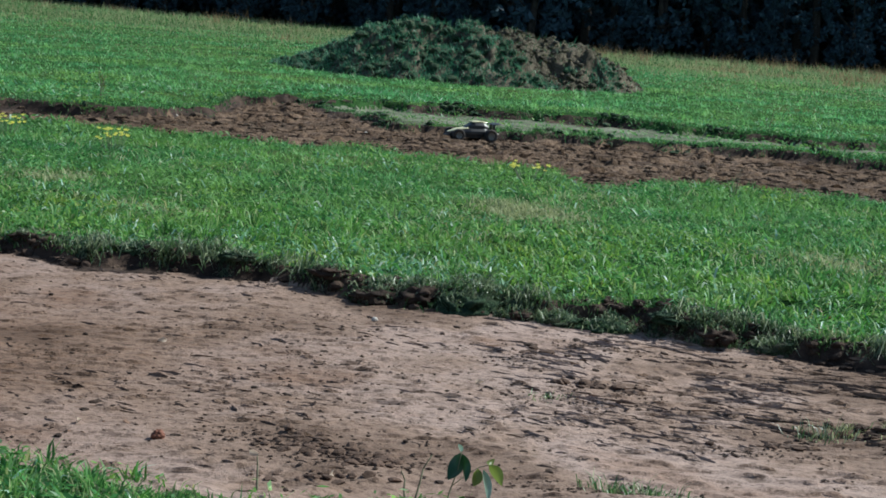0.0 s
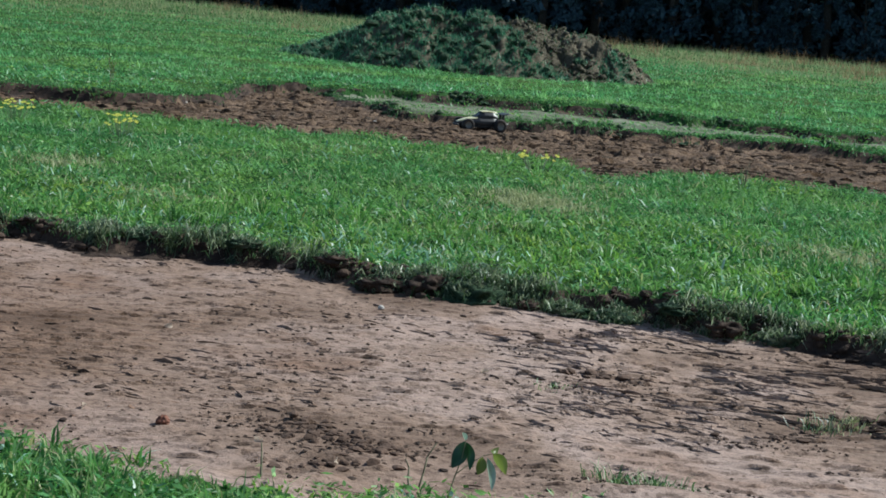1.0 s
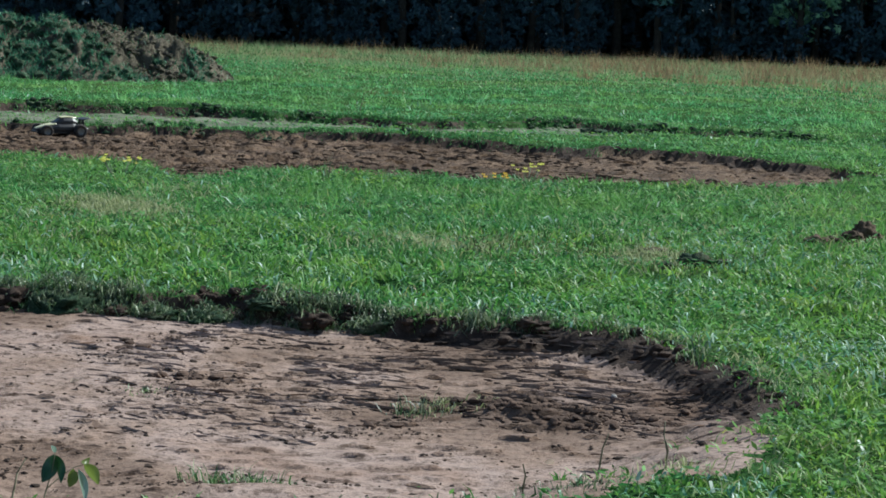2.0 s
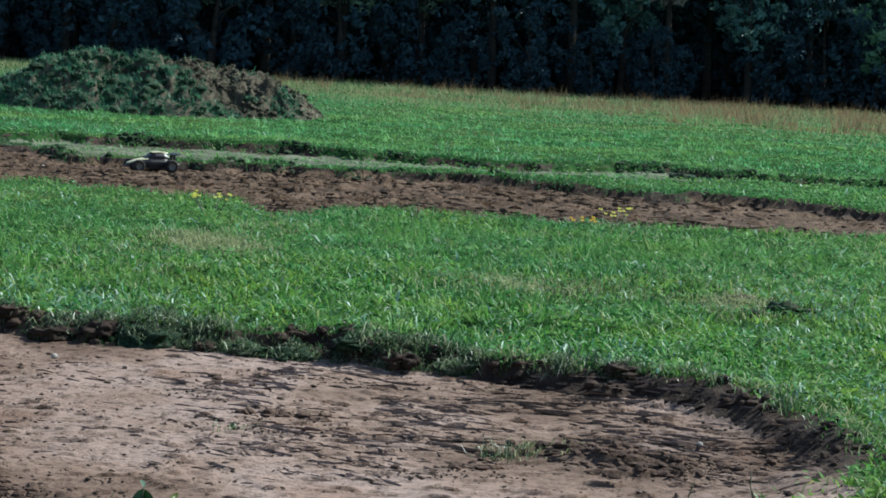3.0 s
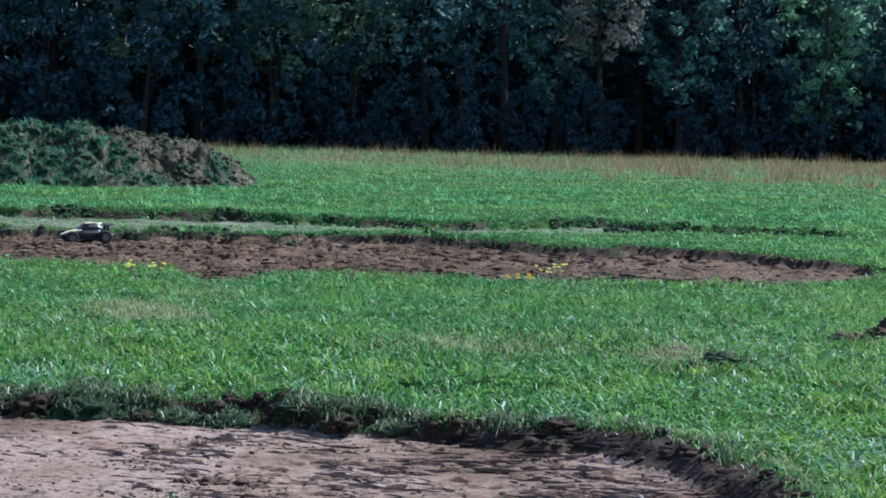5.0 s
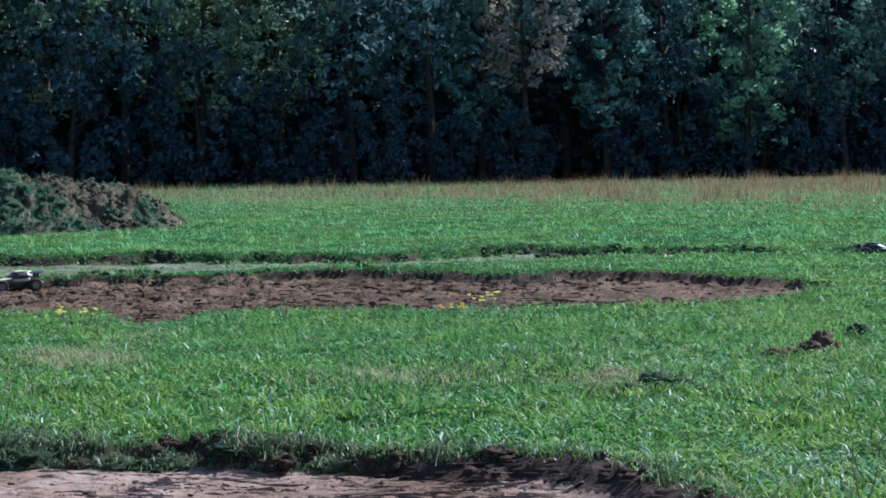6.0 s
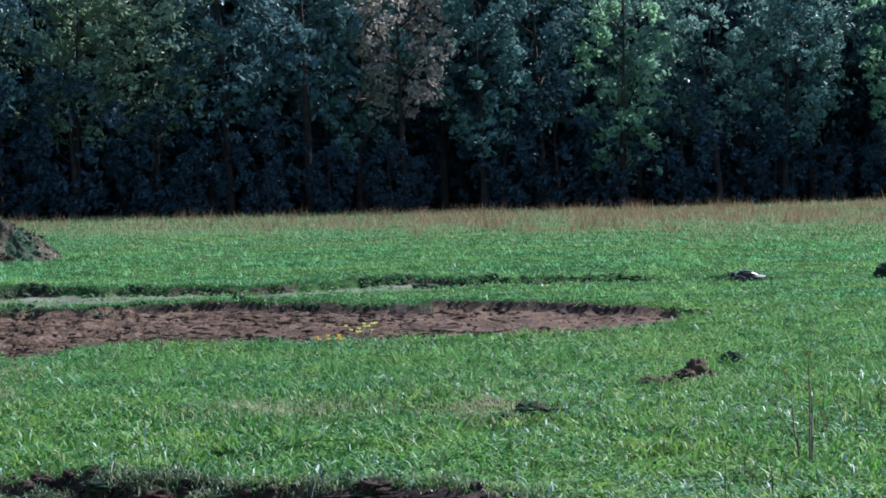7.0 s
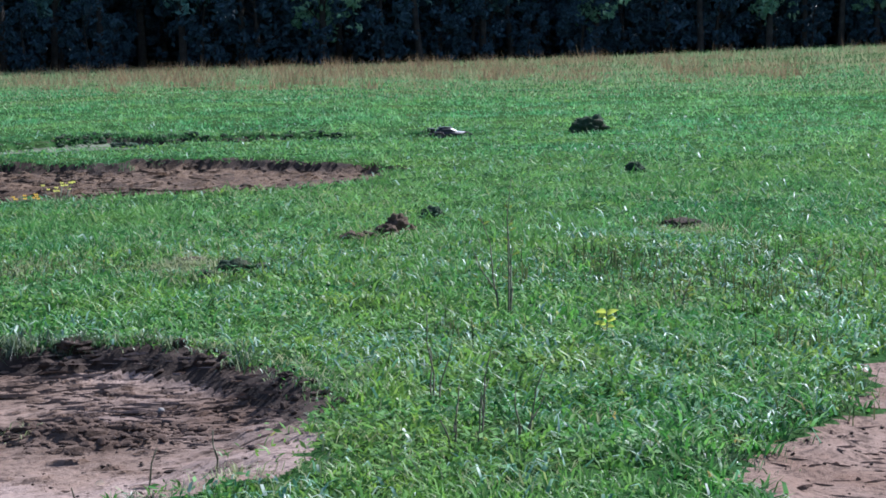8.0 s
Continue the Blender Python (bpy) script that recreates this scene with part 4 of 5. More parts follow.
def spoil_heap():
    root = tagged(new("spoil_heap"), "low heap of dug brown soil, half overgrown with green sods", "dirt mound")
    xs, ys = np.linspace(-4.5, 4.8, 280), np.linspace(40.8, 48.8, 150)
    X, Y = np.meshgrid(xs, ys)
    h0 = heap_height(X, Y)
    body = smooth(0.0, 0.42, h0)
    Z = h0 + body * (0.46 * (fbm(X * 1.5, Y * 1.1, 81, 5) - 0.47) + 0.17 * (smooth(0.44, 0.54, fbm(X * 2.3, Y * 2.0, 82, 3)) - 0.4) + 0.09 * smooth(0.47, 0.56, fbm(X * 6.5, Y * 4.5, 84, 3)))
    Z = Z + height(X, Y) - 0.05
    nx_ = len(xs)
    q_ = (np.arange(len(ys) - 1)[:, None] * nx_ + np.arange(nx_ - 1)[None]).ravel()
    f = np.stack([q_, q_ + 1, q_ + nx_ + 1, q_ + nx_], 1)
    keep = ((h0[:-1, :-1] + h0[1:, 1:]) > 0.01).ravel()
    ob = new("soil", mesh_from("soil", np.stack([X.ravel(), Y.ravel(), Z.ravel()], 1), f[keep], MOUND_SOIL))
    ob.parent = root

    def top(x, y):
        return Z[np.clip(((y - ys[0]) / (ys[1] - ys[0])).round().astype(int), 0, len(ys) - 1), np.clip(((x - xs[0]) / (xs[1] - xs[0])).round().astype(int), 0, len(xs) - 1)]

    def strewn(n, green):
        x, y = rng.uniform(-4.3, 4.5, n), rng.uniform(41.2, 46.0, n)
        lush = np.interp(x, [-4, -1.0, 0.4, 1.4, 3.0, 4.4], [0.95, 0.98, 0.88, 0.42, 0.28, 0.34]) + 0.2 * (43.3 - y) + 0.9 * (fbm(x * 1.2, y * 1.0, 86, 3) - 0.5)
        # a brown slip at the foot, and a green sod at the low end
        lush = lush - 0.6 * np.exp(-(((x + 1.5) / 0.7) ** 2 + ((y - 41.9) / 0.35) ** 2)) + 0.7 * np.exp(-(((x - 3.3) / 0.35) ** 2 + ((y - 43.6) / 0.6) ** 2))
        ok = (heap_height(x, y) > 0.05) & ((lush > 0.5) == green)
        return x[ok], y[ok]

    x, y = strewn(4200, False)
    clods("dug_clod", x, y, top(x, y), 0.015 + 0.07 * rng.uniform(0, 1, len(x)) ** 2.5, MOUND_SOIL, "grey-brown clods of dug soil", root)
    x, y = strewn(2000, True)
    s = 0.03 + 0.12 * rng.uniform(0, 1, len(x)) ** 2.8
    clods("sod", x, y, top(x, y), s, SOD_GREEN, "dark upturned sods", root, 0.75)
    # grass on the sods, and short green shoots elsewhere
    each = 16
    m = len(x) * each
    a, e = rng.uniform(0, math.tau, m), np.sqrt(rng.uniform(0, 1, m))
    sx, bx, by = np.repeat(s, each), np.repeat(x, each), np.repeat(y, each)
    gx_, gy_ = bx + sx * e * np.cos(a), by + sx * e * np.sin(a)
    gz_ = np.repeat(top(x, y), each) + sx * 0.75 * (0.3 + 0.72 * np.sqrt(1 - e * e)) - 0.03
    x2, y2 = strewn(30000, True)
    x3, y3 = strewn(3000, False)
    gx_, gy_, gz_ = np.concatenate([gx_, x2, x3]), np.concatenate([gy_, y2, y3]), np.concatenate([gz_, top(x2, y2), top(x3, y3)])
    m = len(gx_)
    ob = blades("sod_grass", gx_, gy_, gz_, 0.05 + 0.17 * rng.uniform(0, 1, m) ** 1.6, rng.uniform(0.016, 0.032, m), rng.uniform(0.3, 0.95, m), rng.uniform(0, math.tau, m), SOD, False, rng.uniform(0, 0.5, m))
    ob.parent = root
    tagged(ob, "dark green grass on turned sods", kind="stuff")
    x, y = strewn(16000, False)
    m = len(x)
    ob = blades("roots", x, y, top(x, y), 0.04 + 0.12 * rng.uniform(0, 1, m) ** 1.8, rng.uniform(0.014, 0.028, m), rng.uniform(0.6, 0.98, m), rng.uniform(0, math.tau, m), WEED, False, rng.uniform(0, 0.6, m))
    ob.parent = root
    tagged(ob, "brown roots and dead grass in the dug soil", kind="stuff")


SOD_GREEN = earth("sod_turf", [(0.3, (0.018, 0.042, 0.022)), (0.5, (0.04, 0.075, 0.038)), (0.7, (0.10, 0.095, 0.06))], 7, 40, 0.9, 0.03)
SOD = leafy("sod_blade", [(0.0, (0.027, 0.111, 0.063)), (0.5, (0.061, 0.202, 0.112)), (0.9, (0.135, 0.299, 0.168)), (1.0, (0.270, 0.325, 0.210))], gloss=0.5, spec=0.3)
spoil_heap()


# ---- clods, crumbs and sods ----
def lump(name, x, y, size, seed, material, label, category, sink=0.3, spiky=0.35):
    """A rough lump of earth resting on the ground: size is its width, depth and height."""
    bm = bmesh.new()
    bmesh.ops.create_icosphere(bm, subdivisions=4, radius=0.5)
    for v in bm.verts:
        d = v.co.normalized()
        k = noise.fractal(d * 2.3 + Vector((seed, 0, 0)), 0.9, 2.1, 5)
        v.co = v.co * (1 + spiky * k)
        v.co = Vector((v.co.x * size[0], v.co.y * size[1], v.co.z * size[2]))
    ob = part(name, bm, material)
    z = float(height(np.array([x]), np.array([y]))[0])
    ob.matrix_basis = pose(x, y, z + size[2] * (0.5 - sink), 0, 0, seed * 37 % 360)
    return tagged(ob, label, category)


for k, (x, y, size) in enumerate(((5.52, 13.75, (0.15, 0.2, 0.10)), (5.68, 13.85, (0.11, 0.13, 0.08)), (5.88, 13.97, (0.16, 0.18, 0.12)), (6.03, 14.1, (0.17, 0.18, 0.20)), (6.16, 14.2, (0.10, 0.14, 0.08)))):
    lump("soil_clod", x, y, size, k + 1, CLOD_SOIL, "crumbly brown clod of soil lying in the grass", "dirt clod")
lump("soil_clod", 6.72, 15.0, (0.19, 0.22, 0.15), 9, SOD_GREEN, "dark upturned sod lying in the grass", "dirt clod")
for k, (x, y, size) in enumerate(((4.16, 12.4, (0.17, 0.22, 0.12)), (4.32, 12.35, (0.12, 0.14, 0.08)), (3.9, 12.2, (0.1, 0.14, 0.07)), (3.72, 12.7, (0.12, 0.12, 0.05)))):
    lump("soil_clod", x, y, size, k + 12, SOD_GREEN, "small dark clod of soil in worn grass", "dirt clod")
lump("soil_clod", 8.05, 13.35, (0.26, 0.3, 0.10), 17, DARK_SOIL, "flat brown clod of soil sunk in the grass", "dirt clod")
lump("soil_clod", 10.66, 18.6, (0.20, 0.2, 0.20), 18, SOD_GREEN, "small dark sod in the grass", "dirt clod")
lump("sod_mound", 14.5, 26.7, (0.50, 0.5, 0.34), 19, SOD_GREEN, "dark pile of upturned sods on the grass", "dirt pile", 0.3, 0.5)
lump("sod_mound", 8.0, 28.75, (0.55, 0.4, 0.17), 21, SOD_GREEN, "dark tuft of sods on the rim of the thin lane", "dirt pile", 0.4, 0.45)
lump("sod_mound", 8.45, 28.7, (0.4, 0.3, 0.10), 27, SOD_GREEN, "low dark sod on the rim of the thin lane", "dirt pile", 0.4, 0.5)
lump("soil_clod", 4.05, 12.95, (0.2, 0.24, 0.07), 29, CLOD_SOIL, "pale crumbled clod of soil in worn grass", "dirt clod")
lump("soil_clod", -0.98, 7.05, (0.045, 0.05, 0.045), 23, plain("rust_clod", (0.16, 0.06, 0.035), 0.9), "small rust-red clod on the packed soil", "dirt clod")


def crumbs(name, x, y, size, material, label):
    """Loose crumbs of soil as one mesh of little rough eight-sided lumps."""
    n = len(x)
    z = height(x, y) + size * 0.18
    dirs = np.array([[1, 0, 0], [0, 1, 0], [-1, 0, 0], [0, -1, 0], [0, 0, 1], [0, 0, -1]], float)
    v = dirs[None] * size[:, None, None] * rng.uniform(0.35, 0.75, (n, 6, 1)) + rng.normal(0, 0.12, (n, 6, 3)) * size[:, None, None]
    v[:, :, 2] *= 0.42
    v += np.stack([x, y, z], 1)[:, None]
    tri = np.array([[0, 1, 4], [1, 2, 4], [2, 3, 4], [3, 0, 4], [1, 0, 5], [2, 1, 5], [3, 2, 5], [0, 3, 5]])
    f = (np.arange(n)[:, None, None] * 6 + tri[None]).reshape(-1, 3)
    tagged(new(name, mesh_from(name, v.reshape(-1, 3), f, material, False)), label, "soil crumbs", kind="stuff")


n = 9000
x, y = rng.uniform(-3.2, 3.2, n), rng.uniform(6.2, 11.6, n)
ok = rng.uniform(0, 1, n) < 0.06 + 1.3 * np.clip(fbm(x * 1.8, y * 1.5, 91, 3) - 0.46, 0, 1) * 3
xs, ys = [x[ok]], [y[ok]]
for cx, cy, rx, ry, n in ((1.95, 8.02, 0.22, 0.16, 420), (-0.33, 6.95, 0.2, 0.14, 380), (-0.62, 7.2, 0.2, 0.1, 180), (2.75, 8.2, 0.16, 0.5, 200), (2.45, 9.3, 0.3, 0.2, 120), (0.70, 9.9, 0.12, 0.1, 90), (0.36, 9.2, 0.12, 0.12, 90), (0.58, 8.35, 0.2, 0.08, 120), (0.85, 8.6, 0.25, 0.08, 120), (0.6, 6.76, 0.3, 0.08, 260), (-1.6, 6.9, 0.3, 0.1, 160), (1.25, 7.6, 0.2, 0.05, 90), (4.3, 6.0, 0.4, 0.4, 200), (1.3, 9.7, 0.4, 0.15, 160)):
    xs.append(rng.normal(cx, rx * 0.8, n))
    ys.append(rng.normal(cy, ry * 0.8, n))
s = rng.uniform(0, 1, 150)
xs.append(1.52 - 0.42 * s + rng.normal(0, 0.012, 150))
ys.append(7.95 - 0.42 * s + rng.normal(0, 0.025, 150))
x, y = np.concatenate(xs), np.concatenate(ys)
reg = regions(x, y)
ok = (reg[0] > 0.03) | (reg[1] > 0.05)
x, y = x[ok], y[ok]
crumbs("soil_crumbs", x, y, 0.004 + 0.018 * rng.uniform(0, 1, len(x)) ** 2.6, DARK_SOIL, "dark loose crumbs scattered on packed soil")


def tread_ridges(n, x0, x1, y0, y1, which, scale, tall, share, material, label, bars=False):
    """Slender ridges of turned soil that tyres have pressed up and strewn over the bare ground."""
    x, y = rng.uniform(x0, x1, n), rng.uniform(y0, y1, n)
    ph = (y * 11.0 + 7.0 * x) / scale + 2.6 * fbm(x * 1.2 / scale, y * 1.2 / scale, 35, 2)
    reg = regions(x, y)[which]
    if which == 0:
        band = smooth(0.1, 0.7, x) * smooth(10.6, 10.0, y) * smooth(7.3, 8.2, y + 0.4 * (x < 1.4))
        band = np.maximum(band, smooth(1.9, 2.3, x) * smooth(7.0, 7.3, y) * smooth(9.2, 8.8, y))
        band = band * smooth(0.38, 0.55, fbm(x * 2.2, y * 1.8, 40, 3)) + 0.3 * smooth(0.6, 0.2, reg) * smooth(0.4, 1.0, x) * (y > 8.6)
        many = 0.08 + 0.4 * smooth(0.42, 0.62, fbm(x * 1.3, y * 1.0, 38, 3)) * (1 + 1.1 * smooth(0.2, -0.6, x)) + 0.85 * band
    else:
        many, band = 0.15 + 0.7 * smooth(0.4, 0.62, fbm(x * 0.7, y * 0.6, 42, 3)), 0
    if which == 0:
        many = many * (0.45 + 0.55 * smooth(7.0, 7.9, y)) * (1 - 0.65 * smooth(1.3, 1.6, x) * smooth(8.9, 8.4, y) * smooth(2.2, 1.9, x))
    many = 0.9 * band if bars else many
    ok = ((ph % 1 < 0.22) | (rng.uniform(0, 1, n) < 0.12)) & (rng.uniform(0, 1, n) < share * many) & (reg > 0.08)
    x, y, m = x[ok], y[ok], int(ok.sum())
    band = band[ok] if which == 0 else 0
    a = -np.abs(rng.normal(0.5, 0.35, m)) + 0.3 * (rng.uniform(0, 1, m) < 0.2)
    long = scale * (0.008 + 0.055 * rng.uniform(0, 1, m) ** 1.8) * (1 + 0.6 * band)
    tall = scale * tall * (0.35 + 0.9 * rng.uniform(0, 1, m) ** 1.6)
    u = np.stack([np.cos(a), np.sin(a), 0 * a], 1)
    v = np.stack([-np.sin(a), np.cos(a), 0 * a], 1)
    if which == 0:
        long, tall = long * (0.62 + 0.38 * smooth(7.2, 8.4, y)), tall * (0.7 + 0.3 * smooth(7.2, 8.4, y))
    c = np.stack([x, y, height(x, y)], 1)
    bend = rng.normal(0, 0.14, m)
    pts = []
    for s in (-1.0, -0.4, 0.25, 1.0):
        w = (1 - 0.75 * abs(s) ** 1.5) * rng.uniform(0.5, 1.3, m)
        mid = c + u * (long * s)[:, None] + v * (long * bend * (1 - s * s) + rng.normal(0, 0.002 * scale, m))[:, None]
        for side, lift in ((-1.0, -0.25), (-0.55, 1.0), (1.6, -0.25)):
            p = mid + v * (0.0085 * scale * side * w)[:, None]
            p[:, 2] += tall * lift * w
            pts.append(p)
    k = len(pts)
    vert = np.stack(pts, 1).reshape(-1, 3)
    quads = [[3 * i + j, 3 * i + 3 + j, 3 * i + 4 + j, 3 * i + 1 + j] for i in range(3) for j in range(2)]
    f = (np.arange(m)[:, None, None] * k + np.array(quads)[None]).reshape(-1, 4)
    tagged(new("tread_ridges", mesh_from("tread_ridges", vert, f, material, False)), label, "tyre marks", kind="stuff")


# dark strokes: moist soil, with the shadow of tyre marks put into the colour
tread_ridges(90000, -4.2, 3.2, 6.1, 12.0, 0, 1.0, 0.006, 0.09, TREAD_SOIL, "slender ridges of moist soil pressed up by tyres, shadow put into their dark colour")
tread_ridges(90000, -4.2, 3.2, 6.1, 12.0, 0, 1.1, 0.0085, 0.21, PIT_SOIL, "slender pale brown ridges of soil pressed up by tyres")
tread_ridges(40000, 0.2, 3.2, 7.0, 10.8, 0, 1.7, 0.0065, 0.10, PIT_SOIL, "rows of slanting soil bars left by knobbly tyres", True)
tread_ridges(110000, -6.5, 9.4, 18.6, 30.2, 2, 1.9, 0.010, 0.25, LANE_SOIL, "slender brown ridges of soil on the ploughed lane")
tread_ridges(20000, 3.5, 7.5, 4.2, 7.4, 1, 1.1, 0.011, 0.3, PIT_SOIL, "slender brown ridges of soil on the bare patch")
tread_ridges(110000, -6.5, 9.4, 18.6, 30.2, 2, 1.7, 0.009, 0.16, CLOD_SOIL, "slender dark ridges of soil on the ploughed lane")
n = 16000
x, y = rng.uniform(-6, 9.4, n), rng.uniform(18.5, 30, n)
ok = (regions(x, y)[2] > 0.05) & (rng.uniform(0, 1, n) < 0.15 + 2.2 * np.clip(fbm(x * 1.3, y * 1.1, 93, 3) - 0.45, 0, 1))
x, y = x[ok], y[ok]
crumbs("lane_crumbs", x, y, 0.015 + 0.05 * rng.uniform(0, 1, len(x)) ** 3, LANE_SOIL, "loose reddish-brown crumbs on the ploughed lane")
x, y = rng.uniform(-6, 9.4, 3600), rng.uniform(18.5, 30, 3600)
ok = (regions(x, y)[2] > 0.0) & (rng.uniform(0, 1, 3600) < 3 * np.clip(fbm(x * 1.1, y * 0.9, 94, 3) - 0.40, 0, 1))
x, y = x[ok], y[ok]
clods("lane_clods", x, y, height(x, y), 0.012 + 0.06 * rng.uniform(0, 1, len(x)) ** 2.8, CLOD_SOIL, "dark broken clods on the ploughed lane", flat=0.5)
xs, ys = [], []
for cx, cy, rx, ry, n in ((-0.55, 7.15, 0.12, 0.1, 90), (-0.33, 7.0, 0.12, 0.07, 110), (-0.2, 6.85, 0.1, 0.06, 70), (-0.42, 6.62, 0.15, 0.05, 70), (1.8, 8.1, 0.12, 0.1, 150), (1.95, 8.0, 0.14, 0.12, 230), (2.05, 7.85, 0.16, 0.14, 260), (2.15, 7.72, 0.16, 0.12, 170), (2.38, 7.9, 0.16, 0.14, 90), (0.62, 8.75, 0.16, 0.06, 50), (0.45, 9.5, 0.1, 0.08, 30), (1.25, 7.75, 0.16, 0.03, 24)):
    xs.append(rng.normal(cx, rx * 0.7, n))
    ys.append(rng.normal(cy, ry * 0.7, n))
x, y = np.concatenate(xs)[::2], np.concatenate(ys)[::2]
clods("broken_clods", x, y, height(x, y), 0.007 + 0.024 * rng.uniform(0, 1, len(x)) ** 2, CRUMB_SOIL, "dark broken clods in small heaps on packed soil", flat=0.5)
x, y = rng.uniform(-3.2, 3.0, 620), rng.uniform(6.3, 11.2, 620)
ok = (regions(x, y)[0] > 0.15) & (rng.uniform(0, 1, 620) < 0.35 + 0.65 * smooth(0.42, 0.58, fbm(x * 1.1, y * 0.9, 38, 3)))
x, y = x[ok], y[ok]
clods("loose_clods", x, y, height(x, y) - 0.003, 0.007 + 0.017 * rng.uniform(0, 1, len(x)) ** 2, DARK_SOIL, "dark brown loose clods on packed soil", flat=0.45)
x, y = rng.uniform(-3.6, 3.3, 60000), rng.uniform(7.4, 12.2, 60000)
ok = np.abs(regions(x, y)[0] - 0.05) < 0.10
ok &= rng.uniform(0, 1, 60000) < (0.42 - 0.25 * smooth(1.8, 2.3, x)) * smooth(0.42, 0.62, fbm(x * 3, y * 3, 95, 2))
x, y = x[ok], y[ok]
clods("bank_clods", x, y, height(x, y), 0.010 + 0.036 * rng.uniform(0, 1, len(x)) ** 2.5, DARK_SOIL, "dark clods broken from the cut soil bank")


def rim_sods(n, x0, x1, y0, y1, which, shift, reach, size, least, seed, label):
    """Broken sods heaped unevenly along a cut rim."""
    x, y = rng.uniform(x0, x1, n), rng.uniform(y0, y1, n)
    reg = regions(x, y)
    heaps = smooth(0.52, 0.6, fbm(x * 0.12 / size, y * 0.05 / size, seed, 3))
    ok = (np.abs(reg[which] - shift) < reach) & (y > least(x)) & (rng.uniform(0, 1, n) < 0.03 + 0.8 * heaps)
    x, y, heaps = x[ok], y[ok], heaps[ok]
    s = size * (0.2 + 0.8 * rng.uniform(0, 1, len(x)) ** 2.2) * (0.5 + 0.6 * heaps) * (1 - 0.6 * smooth(2.1, 2.6, x) * (which == 0))
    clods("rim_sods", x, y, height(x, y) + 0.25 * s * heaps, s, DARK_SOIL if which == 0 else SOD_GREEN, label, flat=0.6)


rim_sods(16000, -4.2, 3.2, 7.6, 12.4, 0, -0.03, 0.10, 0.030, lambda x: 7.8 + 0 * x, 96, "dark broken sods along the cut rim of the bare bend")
rim_sods(16000, -7, 9.4, 22.3, 31, 2, -0.05, 0.25, 0.06, lambda x: 22.4 + 0.5 * np.abs(x - 4) * (x > 7), 97, "dark broken sods along the far rim of the soil lane")
rim_sods(14000, -1.5, 13, 26.9, 31.8, 3, -0.05, 0.25, 0.06, thin_middle, 98, "dark broken sods along the rim of the thin lane")


# ---- plants that stand out of the grass ----
def turf_sod(x, y, wide, deep, tall, seed, bare, label):
    """A torn sod that bulges over the cut edge: a dark lump of roots and soil with grass lying every way on it."""
    r_ = np.random.default_rng(seed)
    sod = lump("turf_sod", x, y, (wide, deep, tall), seed, DARK_SOIL if bare else SOD_GREEN, label, "sod", 0.42, 0.5)
    n = int((1300 if bare else 1500) * wide)
    a, q = r_.uniform(0, math.tau, n), r_.uniform(0, 1, n) ** 0.5
    px, py = x + 0.55 * wide * q * np.cos(a), y + 0.55 * deep * q * np.sin(a)
    pz = height(px, py) + tall * (0.6 * np.clip(1 - q**2, 0.05, 1))
    grass = blades("sod_grass", px, py, pz, 0.03 + 0.08 * r_.uniform(0, 1, n) ** 1.6, 0.006 * r_.uniform(0.6, 1.4, n), r_.uniform(0.75, 0.99, n), r_.uniform(0, math.tau, n), HANG, True, r_.uniform(0.0, 0.8, n))
    grass.parent = sod
    grass.matrix_parent_inverse = sod.matrix_basis.inverted()


for k, (x, y, wide, deep, tall, bare) in enumerate((
    (-0.62, 10.98, 0.22, 0.18, 0.06, True), (-0.34, 10.76, 0.30, 0.24, 0.09, True), (-0.12, 10.74, 0.24, 0.25, 0.12, True),
    (0.13, 10.66, 0.34, 0.32, 0.17, False), (0.40, 10.54, 0.24, 0.18, 0.08, True), (0.62, 10.46, 0.26, 0.18, 0.08, False),
    (0.88, 10.44, 0.28, 0.18, 0.08, False), (1.18, 10.4, 0.22, 0.18, 0.06, False), (1.42, 10.26, 0.28, 0.2, 0.09, True),
    (1.70, 10.15, 0.26, 0.22, 0.11, False), (-1.15, 11.28, 0.20, 0.16, 0.05, False), (-1.75, 11.48, 0.26, 0.2, 0.07, False),
    (-2.4, 11.68, 0.22, 0.18, 0.05, True), (2.45, 9.75, 0.24, 0.2, 0.07, True))):
    turf_sod(x, y, wide, deep, tall, 301 + k, bare, "torn dark sod with root soil on the cut rim" if bare else "torn dark green sod bulging over the cut rim")


STEM = plain("dry_stem", (0.10, 0.095, 0.05), 0.8)
GREEN_STEM = plain("green_stem", (0.05, 0.09, 0.03), 0.7)
DARK_LEAF = leafy("dark_leaf", [(0.0, (0.012, 0.045, 0.015)), (1.0, (0.02, 0.065, 0.02))], gloss=0.35, through_light=0.15)
PALE_LEAF = leafy("pale_leaf", [(0.0, (0.22, 0.32, 0.25)), (1.0, (0.3, 0.4, 0.32))], gloss=0.25, spec=0.8)
OLIVE_LEAF = leafy("olive_leaf", [(0.0, (0.10, 0.15, 0.03)), (1.0, (0.16, 0.2, 0.04))], through_light=0.5)
YELLOW_LEAF = leafy("yellow_leaf", [(0.0, (0.36, 0.44, 0.06)), (1.0, (0.5, 0.54, 0.1))], through_light=0.5)
YELLOW = leafy("yellow_petal", [(0.0, (0.5, 0.5, 0.06)), (1.0, (0.72, 0.7, 0.12))], through_light=0.4)
ORANGE = leafy("orange_petal", [(0.0, (0.6, 0.32, 0.02)), (1.0, (0.7, 0.45, 0.04))], through_light=0.4)


def level(x, y):
    return float(height(np.array([float(x)]), np.array([float(y)]))[0])


